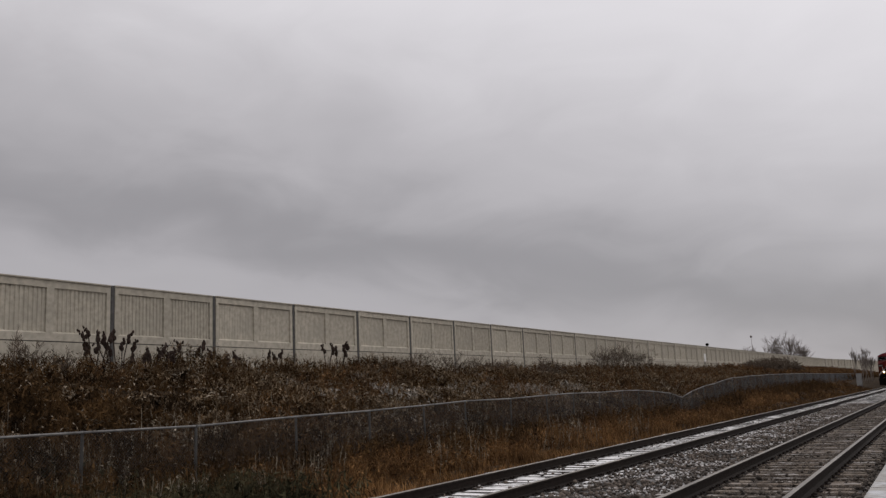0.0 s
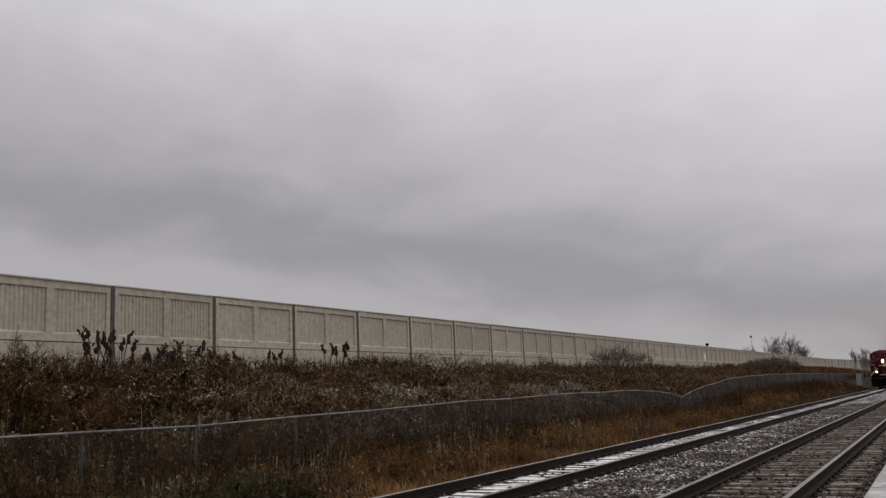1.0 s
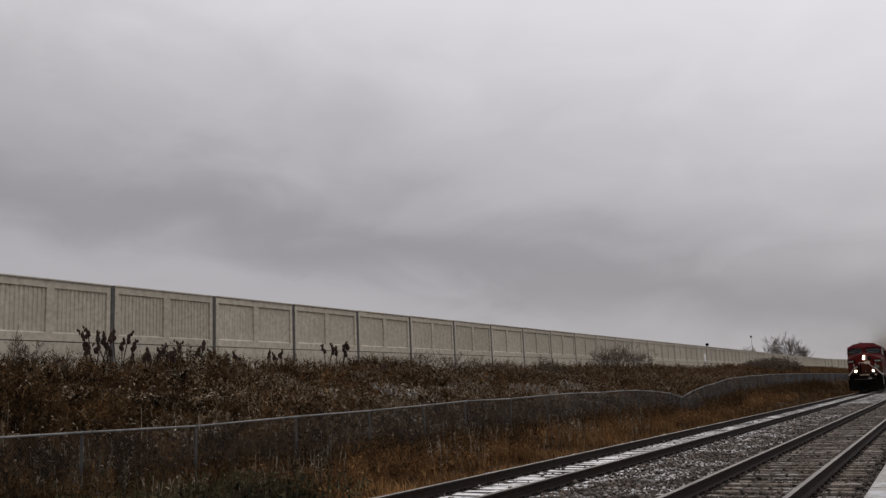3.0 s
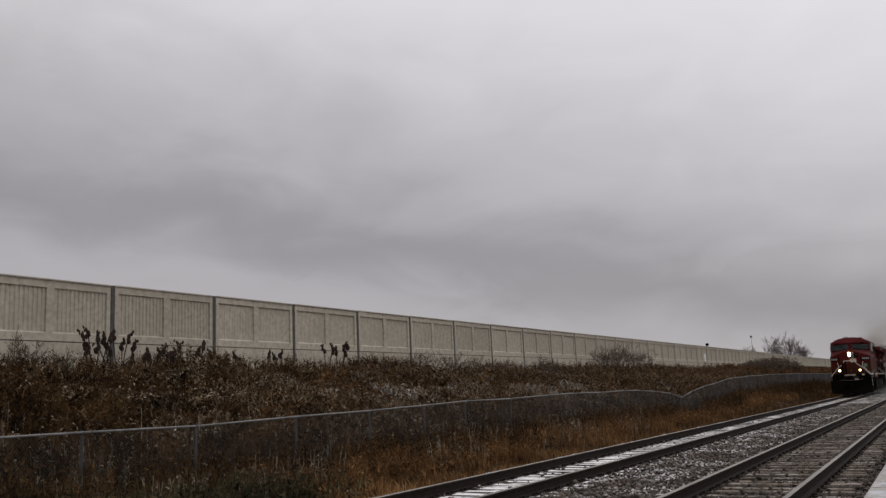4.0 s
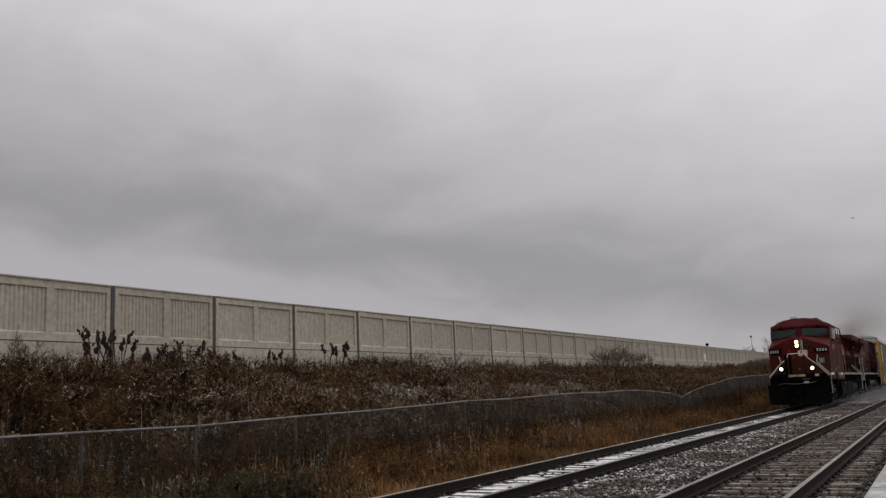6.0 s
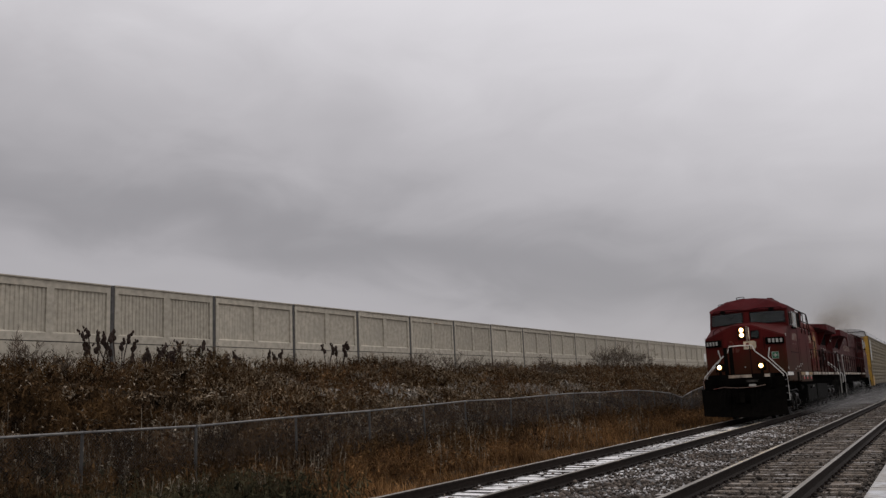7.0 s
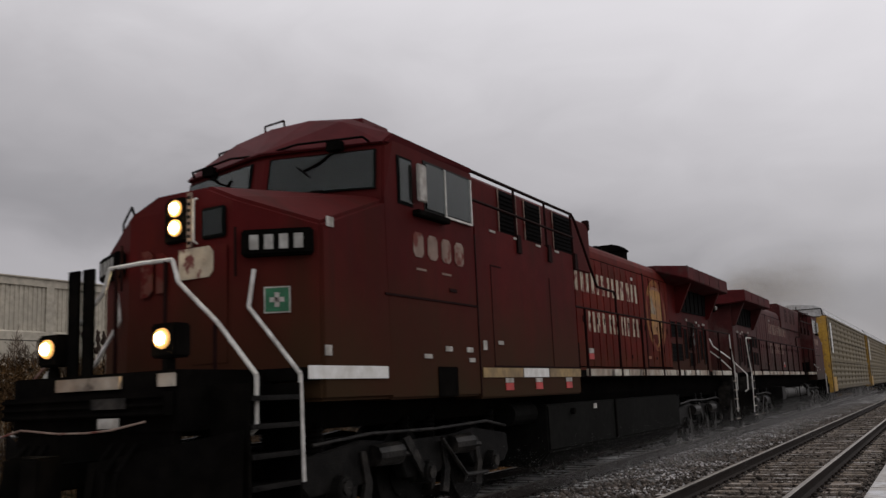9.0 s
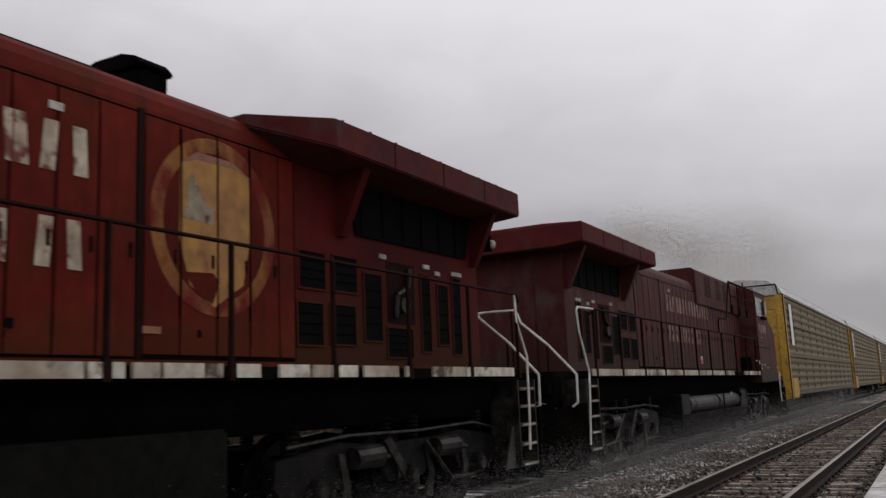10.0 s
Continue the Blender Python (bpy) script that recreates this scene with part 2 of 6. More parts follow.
def mesh_of(name, bm, mat, bevel=0.0, smooth=False):
    bmesh.ops.recalc_face_normals(bm, faces=bm.faces)
    if bevel:
        sharp = [e for e in bm.edges if len(e.link_faces) == 2 and e.calc_face_angle(0) > 0.5]
        bmesh.ops.bevel(bm, geom=sharp, offset=bevel, segments=2, affect="EDGES", clamp_overlap=True)
    me = bpy.data.meshes.new(name)
    bm.to_mesh(me)
    bm.free()
    for m in (mat if isinstance(mat, (list, tuple)) else [mat]):
        me.materials.append(m)
    if smooth:
        me.polygons.foreach_set("use_smooth", [True] * len(me.polygons))
    return me


def part(name, bm, mat, parent, label="", bevel=0.0, smooth=False):
    ob = new(name, mesh_of(name, bm, mat, bevel, smooth))
    ob.parent = parent
    return tagged(ob, label)


def raw(name, verts, faces, mats, index=None, parent=None):
    """A mesh from arrays, for what has very many small pieces."""
    me = bpy.data.meshes.new(name)
    verts, faces = np.asarray(verts, np.float32), np.asarray(faces, np.int32)
    k = faces.shape[1]
    me.vertices.add(len(verts))
    me.vertices.foreach_set("co", verts.ravel())
    me.loops.add(faces.size)
    me.loops.foreach_set("vertex_index", faces.ravel())
    me.polygons.add(len(faces))
    me.polygons.foreach_set("loop_start", np.arange(0, faces.size, k, dtype=np.int32))
    for m in mats:
        me.materials.append(m)
    if index is not None:
        me.polygons.foreach_set("material_index", np.asarray(index, np.int32))
    me.update(calc_edges=True)
    me.validate()
    ob = new(name, me)
    ob.parent = parent
    return ob


def thing(name, label, category, group="", kind="", at=None):
    ob = new(name)
    ob.empty_display_size = 0.3
    if at is not None:
        ob.matrix_world = at
    return tagged(ob, label, category, group, kind)


rng = np.random.default_rng(7)


# ---- ground ----
def crest(y):
    """The berm's height at the wall."""
    return 2.42 + 0.003 * y


def fence_ground(y):
    """The ground's height along the fence: level, a dip, then a rise."""
    return np.interp(y, [-50, 9, 13.5, 16.8, 22.6, 31.8, 37.8, 43.6, 47.6, 51.6, 55, 58.1, 67.1, 81.6, 103, 137, 300, 900], [-0.54, -0.54, -0.55, -0.53, -0.42, -0.33, -0.31, -0.33, -0.45, -0.84, -0.48, -0.24, 0.23, 0.42, 0.53, 0.55, 0.9, 1.2])


def ground_z(x, y):
    """Height of the soil: trackside verge, the fence line, then the berm up to the wall."""
    x, y = np.asarray(x, float), np.asarray(y, float)
    fg = fence_ground(y)
    t = np.clip((FENCE_X - x) / (FENCE_X - WALL_X - 1.0), 0, 1)
    rise = fg + (crest(y) - fg) * (t ** 0.85)
    verge = np.interp(x, [FENCE_X, -10.6, -9.6, -9.0, 4.0, 9.0], [0.0, 0.0, 0.0, -0.15, -0.15, -0.15])
    k = np.clip((x - FENCE_X) / (-9.8 - FENCE_X), 0, 1)
    flat = fg * (1 - k) + (-0.52) * k + verge
    bump = 0.10 * np.sin(x * 1.7 + y * 0.31) * np.sin(y * 0.9 + 1.3) + 0.06 * np.sin(x * 3.1 - y * 1.7)
    bump = bump * np.clip((-9.8 - x) / 1.5, 0, 1)
    return np.where(x < FENCE_X, rise, flat) + bump


def build_ground():
    xs = np.concatenate([[-3000, -900, -300, -120, -60, -40, -30], np.arange(-26, -8.5, 0.35), [-8, -6, -4, -2, 0, 3, 8, 20, 60, 200, 900, 3000]])
    ys = np.concatenate([[-600, -150, -60, -30], np.arange(-20, 70, 0.6), np.arange(70, 160, 2.0), np.arange(160, 420, 10), [500, 700, 1000, 1600, 3000]])
    X, Y = np.meshgrid(xs, ys, indexing="ij")
    Z = ground_z(X, Y)
    far = np.clip((Y - 350) / 400, 0, 1)
    Z = Z * (1 - far) + far * -0.5
    verts = np.stack([X, Y, Z], -1).reshape(-1, 3)
    a, b = len(xs), len(ys)
    i = (np.arange(a - 1)[:, None] * b + np.arange(b - 1)[None]).ravel()
    ob = raw("ground", verts, np.stack([i, i + b, i + b + 1, i + 1], 1), [SOIL])
    ob.data.polygons.foreach_set("use_smooth", [True] * len(ob.data.polygons))
    tagged(ob, "brown winter soil verge and berm with thin snow", "ground", kind="structure")


build_ground()


def build_ballast():
    prof = [(-10.0, -0.60), (-8.55, -0.23), (-8.0, -0.196), (-5.2, -0.196), (-4.75, -0.22), (-4.6, -0.26), (-4.2, -0.23), (-1.15, -0.24), (-0.95, -0.45), (-0.6, -0.6)]
    ys = np.concatenate([np.arange(-30, 60, 0.5), np.arange(60, 200, 4), np.arange(200, 900, 50)])
    fx = np.concatenate([np.linspace(p[0], q[0], max(2, int(abs(q[0] - p[0]) / 0.25)), endpoint=False) for p, q in zip(prof, prof[1:])] + [[prof[-1][0]]])
    fz = np.interp(fx, [p[0] for p in prof], [p[1] for p in prof])
    X, Y = np.meshgrid(fx, ys, indexing="ij")
    Z = fz[:, None] + 0.02 * np.sin(X * 5 + Y * 3.3) * np.sin(Y * 1.9)
    a, b = len(fx), len(ys)
    i = (np.arange(a - 1)[:, None] * b + np.arange(b - 1)[None]).ravel()
    ob = raw("ballast_bed", np.stack([X, Y, Z], -1).reshape(-1, 3), np.stack([i, i + b, i + b + 1, i + 1], 1), [BALLAST, BALLAST_BARE, BALLAST_SNOW], np.where(fx[i // b] > -4.1, 1, np.where((fx[i // b] < -5.8) & (fx[i // b] > -8.6), 2, 0)))
    tagged(ob, "grey crushed-stone ballast bed dusted with snow", "ballast", kind="structure")
    # loose stones where the bed lies nearest
    n = 42000
    y = 7 + 55 * rng.random(n) ** 1.7
    x = -9.6 + 8.6 * rng.random(n)
    on_tie = ((np.abs(x - TRACK_FAR) < 1.28) | (np.abs(x - TRACK_NEAR) < 1.28)) & (np.mod(y, 0.5) < 0.24)
    near_rail = (np.abs(np.abs(x - TRACK_FAR) - 0.75) < 0.09) | (np.abs(np.abs(x - TRACK_NEAR) - 0.75) < 0.09)
    on_tie &= ~((x > -4.1) & (rng.random(n) < 0.10))
    keep = ~on_tie & ~near_rail & (x > -7.7) & ((x > -5.6) | (rng.random(n) < 0.06))
    x, y = x[keep], y[keep]
    n = len(x)
    z = np.interp(x, fx, fz) + 0.012 + 0.03 * rng.random(n) + 0.05 * ((np.abs(x - TRACK_NEAR) < 1.28) & (np.mod(y, 0.5) < 0.24))
    s = 0.022 + 0.028 * rng.random((n, 1, 1))
    octa = np.array([(1, 0, 0), (-1, 0, 0), (0, 1, 0), (0, -1, 0), (0, 0, 1), (0, 0, -1)], float)
    v = octa[None] * s * (0.7 + 0.6 * rng.random((n, 6, 1))) + 0.012 * rng.standard_normal((n, 6, 3))
    ang = rng.random(n) * 6.28
    c, sn = np.cos(ang)[:, None], np.sin(ang)[:, None]
    v = np.stack([v[..., 0] * c - v[..., 1] * sn, v[..., 0] * sn + v[..., 1] * c, v[..., 2] * 0.8], -1)
    v += np.stack([x, y, z], -1)[:, None]
    f = np.array([(0, 2, 4), (2, 1, 4), (1, 3, 4), (3, 0, 4), (2, 0, 5), (1, 2, 5), (3, 1, 5), (0, 3, 5)])
    ob = raw("ballast_stones", v.reshape(-1, 3), (np.arange(n)[:, None, None] * 6 + f[None]).reshape(-1, 3), [STONE, STONE_BARE], np.repeat((x > -4.1 + 0.25 * rng.standard_normal(n)).astype(int), 8))
    tagged(ob, "loose angular grey ballast stones with snow between them", "ballast", kind="stuff")


build_ballast()


# ---- tracks ----
def build_track(name, cx, tie_mat, label):
    track = thing(name, label, "railway track", kind="structure")
    track.location = (cx, 0, 0)
    prof = [(-0.072, -0.172), (0.072, -0.172), (0.072, -0.160), (0.012, -0.140), (0.010, -0.045), (0.036, -0.036), (0.036, -0.006), (0.028, 0.0), (-0.028, 0.0), (-0.036, -0.006), (-0.036, -0.036), (-0.010, -0.045), (-0.012, -0.140), (-0.072, -0.160)]
    for side in (-1, 1):
        bm = bmesh.new()
        prism(bm, [(px + side * 0.7525, pz) for px, pz in prof], -40, 900, "y")
        me = mesh_of("rail", bm, [RAIL_SIDE, RAIL_TOP])
        for p in me.polygons:
            if p.center.z > -0.007 and abs(p.normal.z) > 0.5:
                p.material_index = 1
        ob = new("rail", me)
        ob.parent = track
        tagged(ob, "steel rail, rusty sides, worn bright head")
    metas = []
    for j in range(5):
        bm = bmesh.new()
        box(bm, -1.29 - 0.03 * random.random(), 1.29 + 0.03 * random.random(), -0.112, 0.112, -0.33, -0.176)
        for v in bm.verts:
            v.co += Vector((random.uniform(-0.01, 0.01), random.uniform(-0.008, 0.008), random.uniform(-0.004, 0.003)))
        metas.append(mesh_of("tie", bm, tie_mat, bevel=0.012))
    bm = bmesh.new()
    for side in (-1, 1):
        box(bm, side * 0.7525 - 0.17, side * 0.7525 + 0.17, -0.09, 0.09, -0.176, -0.166)
        for sx in (-0.11, 0.11):
            for sy in (-0.06, 0.06):
                box(bm, side * 0.7525 + sx - 0.018, side * 0.7525 + sx + 0.018, sy - 0.015, sy + 0.015, -0.166, -0.135)
    plate = mesh_of("tie_plate", bm, RAIL_SIDE)
    for i in range(262):
        ob = new("tie", metas[i % 5])
        ob.parent = track
        ob.location = (random.uniform(-0.07, 0.07), -16 + 0.5 * i + random.uniform(-0.05, 0.05), random.uniform(-0.014, 0.003))
        ob.rotation_euler = (random.uniform(-0.02, 0.02), 0, random.uniform(-0.025, 0.025))
        if 40 <= i < 150:
            pl = new("tie_plate", plate)
            pl.parent = track
            pl.location = (0, ob.location.y, 0)
    bm = bmesh.new()
    y = 115.0
    while y < 420:
        box(bm, -1.3, 1.3, y - 0.11, y + 0.11, -0.33, -0.178)
        y += 0.5
    far = part("far_ties", bm, tie_mat, track)
    far["kind"] = "stuff"
    return track


build_track("track_1", TRACK_FAR, TIE_FAR, "railway track with rusty rails and snow-covered wooden ties")
build_track("track_2", TRACK_NEAR, TIE_NEAR, "railway track with worn rails and weathered wooden ties")


def build_platform():
    bm = bmesh.new()
    y = -20.0
    while y < 120:
        box(bm, -1.02, 6.0, y + 0.008, y + 2.992, -0.7, 0.0)
        y += 3.0
    ob = new("platform", mesh_of("platform", bm, PLATFORM, bevel=0.02))
    tagged(ob, "pale concrete platform slabs beside the near track", "platform", kind="structure")


build_platform()


# ---- precast noise wall ----
def build_wall():
    wall = thing("wall_north", "pale precast concrete noise wall with ribbed panels along the berm", "noise wall", kind="structure")
    PITCH_W, TOP, JOINT_Z = 4.975, 5.68, 3.72
    h = TOP - JOINT_Z
    # upper panel: raised border and centre stile round two ribbed fields; on some panels the ribs are finer and shallower
    w = PITCH_W - 0.20
    uppers = []
    for ribs, rise in ((13, 0.030), (22, 0.010)):
        bm = bmesh.new()
        box(bm, -0.20, -0.030, 0.0, w, 0.0, h)
        for a, b, c, d in ((0, w, h - 0.24, h), (0, w, 0.0, 0.25), (0, 0.15, 0.25, h - 0.24), (w - 0.15, w, 0.25, h - 0.24), (w / 2 - 0.14, w / 2 + 0.14, 0.25, h - 0.24)):
            box(bm, -0.030, 0.045, a, b, c, d)
        for a, b in ((0.15, w / 2 - 0.14), (w / 2 + 0.14, w - 0.15)):
            prism(bm, [(0.045, 0.19), (0.045, 0.25), (-0.028, 0.31), (-0.028, 0.25)], a, b, "y")
            step = (b - a) / ribs
            for i in range(ribs):
                y0 = a + i * step
                prism(bm, [(-0.031, y0 + 0.10 * step), (-0.030 + rise, y0 + 0.25 * step), (-0.030 + rise, y0 + 0.75 * step), (-0.031, y0 + 0.90 * step)], 0.26, h - 0.24, "z")
        uppers.append(mesh_of("panel", bm, CONCRETE))
    bm = bmesh.new()
    box(bm, -0.20, 0.05, 0.0, w, -1.6, -0.035)
    box(bm, -0.20, 0.056, 0.0, w, -0.36, -0.335)
    lower = mesh_of("panel", bm, CONCRETE)
    bm = bmesh.new()
    box(bm, -0.19, -0.02, 0.0, w, -0.035, 0.0)
    joint = mesh_of("joint", bm, JOINT)
    bm = bmesh.new()
    box(bm, -0.26, 0.02, -0.095, 0.095, -1.8, h + 0.03)
    box(bm, -0.26, -0.20, -0.16, 0.16, -1.8, h + 0.03)
    box(bm, -0.02, 0.035, -0.05, 0.05, -1.8, h + 0.03)
    post = mesh_of("post", bm, POST_GREY)
    bm = bmesh.new()
    box(bm, -0.24, 0.09, 0.0, w, h, h + 0.045)
    cap = mesh_of("coping", bm, CONCRETE)
    for k in range(-6, 43):
        y = 21.35 + PITCH_W * k
        base = Vector((WALL_X, y, JOINT_Z + 0.0028 * (y - 30)))
        upper = uppers[0 if k in (0, 4, 5) or k < 0 else 1]
        for nm, me, dy in (("panel", upper, 0.1), ("panel", lower, 0.1), ("joint", joint, 0.1), ("coping", cap, 0.1), ("post", post, 0)):
            ob = new(nm, me)
            ob.parent = wall
            ob.location = base + Vector((random.uniform(-0.008, 0.008), dy, 0))
    # farther on the wall bends away and drops
    for k in range(26):
        y = 236.0 + 5.0 * k
        base = Vector((WALL_X + 0.20 * (y - 236), y, JOINT_Z + 0.60 - 0.010 * (y - 236)))
        for nm, me in (("panel", uppers[1]), ("panel", lower), ("post", post)):
            ob = new(nm, me)
            ob.parent = wall
            ob.location = base
            ob.rotation_euler = (0, 0, -math.atan(0.20))
    return wall


build_wall()


# ---- chain-link fence ----
def build_fence():
    fence = thing("chain_link_fence", "galvanised chain-link fence with a sagging top rail in dry grass", "fence")
    ys = [-1.2, 1.9, 4.9, 7.9, 10.7, 13.5, 16.8, 19.7, 22.6, 25.3, 28.5, 31.7, 34.7, 37.8, 40.8, 43.6, 46.4, 49.1, 51.6, 54.3, 57.2] + [60.2 + 3.03 * i for i in range(74)]
    xs = [FENCE_X + 0.06 * math.sin(i * 1.9) - (0.02 * max(0, y - 90)) for i, y in enumerate(ys)]
    H_F = 1.58
    top = [float(fence_ground(y)) + H_F + 0.02 * math.sin(i * 2.3) for i, y in enumerate(ys)]
    bm = bmesh.new()
    cyl(bm, (0, 0, -0.3), (0, 0, H_F), 0.029, n=8)
    bmesh.ops.create_uvsphere(bm, u_segments=8, v_segments=4, radius=0.034, matrix=Matrix.Translation((0, 0, H_F)))
    post = mesh_of("post", bm, FENCE_POST, smooth=True)
    for x, y, z in zip(xs, ys, top):
        ob = new("post", post)
        ob.parent = fence
        ob.location = (x, y, z - H_F)
        ob.rotation_euler = (random.uniform(-0.02, 0.02), random.uniform(-0.02, 0.02), 0)
    for a in range(len(ys) - 1):
        bm = bmesh.new()
        cyl(bm, (xs[a] + 0.035, ys[a], top[a]), (xs[a + 1] + 0.035, ys[a + 1], top[a + 1]), 0.022, n=8)
        part("top_rail", bm, FENCE_RAIL_LIT, fence, smooth=True)
    # the mesh: two families of slanting wires
    step, lean, r = 0.066, 1.5, 0.0020
    y0 = np.arange(-1.1, ys[-1] - 2, step)
    vs, fs = [], []
    for sgn in (1, -1):
        ya = y0
        yb = y0 + sgn * lean
        ok = (yb > ys[0]) & (yb < ys[-1])
        a, b = ya[ok], yb[ok]
        segs = 4
        pts = []
        for j in range(segs + 1):
            t = j / segs
            y = a + (b - a) * t
            zt = np.interp(y, ys, top)
            pts.append(np.stack([np.interp(y, ys, xs) + 0.045 + sgn * 0.003, y, zt - H_F + 0.04 + (H_F - 0.05) * t], -1))
        for j in range(segs):
            p, q = pts[j], pts[j + 1]
            off = len(vs) and sum(len(v) for v in vs)
            quad = np.concatenate([p + [0, 0, r], p - [0, 0, r], q - [0, 0, r], q + [0, 0, r], p + [2 * r, 0, 0], q + [2 * r, 0, 0]])
            k = len(p)
            i = np.arange(k) + off
            vs.append(quad)
            fs += [np.stack([i, i + 4 * k, i + 5 * k, i + 3 * k], 1), np.stack([i + k, i + 2 * k, i + 5 * k, i + 4 * k], 1)]
    ob = raw("wire_mesh", np.concatenate(vs), np.concatenate(fs), [FENCE_WIRE], parent=fence)
    tagged(ob, "grey diamond wire mesh")


build_fence()


# ---- dead weeds and grass ----
def blades(x, y, z, h, width, lean, seed):
    """Curved tapering blades, two quads and a tip each."""
    g = np.random.default_rng(seed)
    n = len(x)
    a = g.random(n) * 6.283
    d = np.stack([np.cos(a), np.sin(a), np.zeros(n)], -1)
    s = np.stack([-np.sin(a), np.cos(a), np.zeros(n)], -1)
    root = np.stack([x, y, z - 0.05], -1)
    w = (width * (0.6 + 0.8 * g.random(n)))[:, None]
    ln = (lean * g.random(n) * h)[:, None]
    up = np.array([0, 0, 1.0])
    hh = h[:, None]
    p = [root - s * w, root + s * w, root + up * hh * 0.55 + d * ln * 0.35 - s * w * 0.8, root + up * hh * 0.55 + d * ln * 0.35 + s * w * 0.8, root + up * hh * (1 - 0.15 * g.random((n, 1))) + d * ln]
    v = np.stack(p, 1)
    f = np.array([(0, 1, 3), (0, 3, 2), (2, 3, 4)])
    return v.reshape(-1, 3), (np.arange(n)[:, None, None] * 5 + f[None]).reshape(-1, 3)


def weeds(x, y, z, h, seed, leaves=9, heads=9, head_size=0.03, branch=0.13, stem=0.006, leaf_size=0.05):
    """Tall dead stalks: a stem, curled leaves and a loose seed head each. Gives vertices, faces and which faces are heads."""
    g = np.random.default_rng(seed)
    n = len(x)
    root = np.stack([x, y, z], -1)
    tip = root + np.stack([0.16 * h * g.standard_normal(n), 0.16 * h * g.standard_normal(n), h], -1)
    a = g.random(n) * 3.14
    s = np.stack([np.cos(a), np.sin(a), np.zeros(n)], -1) * stem
    v = [np.stack([root - s, root + s, tip + s * 0.4, tip - s * 0.4], 1)]
    f = [(np.arange(n)[:, None, None] * 4 + np.array([(0, 1, 2), (0, 2, 3)])[None]).reshape(-1, 3)]
    kind = [np.zeros(2 * n, int)]
    off = 4 * n
    for count, size, lo, hi, k in ((leaves, leaf_size, 0.05, 0.9, 0), (heads, head_size, 0.70, 1.05, 1)):
        if not count:
            continue
        t = lo + (hi - lo) * g.random((n, count, 1))
        c = root[:, None] + (tip - root)[:, None] * t + branch * g.standard_normal((n, count, 3)) * np.array([1, 1, 0.5]) * (1.25 - t)
        d = g.standard_normal((n, count, 3))
        d[..., 2] = 1.4 * np.abs(d[..., 2]) + 0.2
        d /= np.linalg.norm(d, axis=-1, keepdims=True)
        half = d * size * (0.5 + g.random((n, count, 1)))
        wide = g.standard_normal((n, count, 3)) * size * 0.20
        tri = np.stack([half, wide - half, -wide - half], 2)
        vv = (c[:, :, None] + tri).reshape(-1, 3)
        m = n * count
        v.append(vv.reshape(m, 3, 3))
        f.append(off + np.arange(m * 3).reshape(m, 3))
        kind.append(np.full(m, k))
        off += 3 * m
    return np.concatenate([q.reshape(-1, 3) for q in v]), np.concatenate(f), np.concatenate(kind)


def spread_y(n, lo, hi, power):
    return lo + (hi - lo) * rng.random(n) ** power


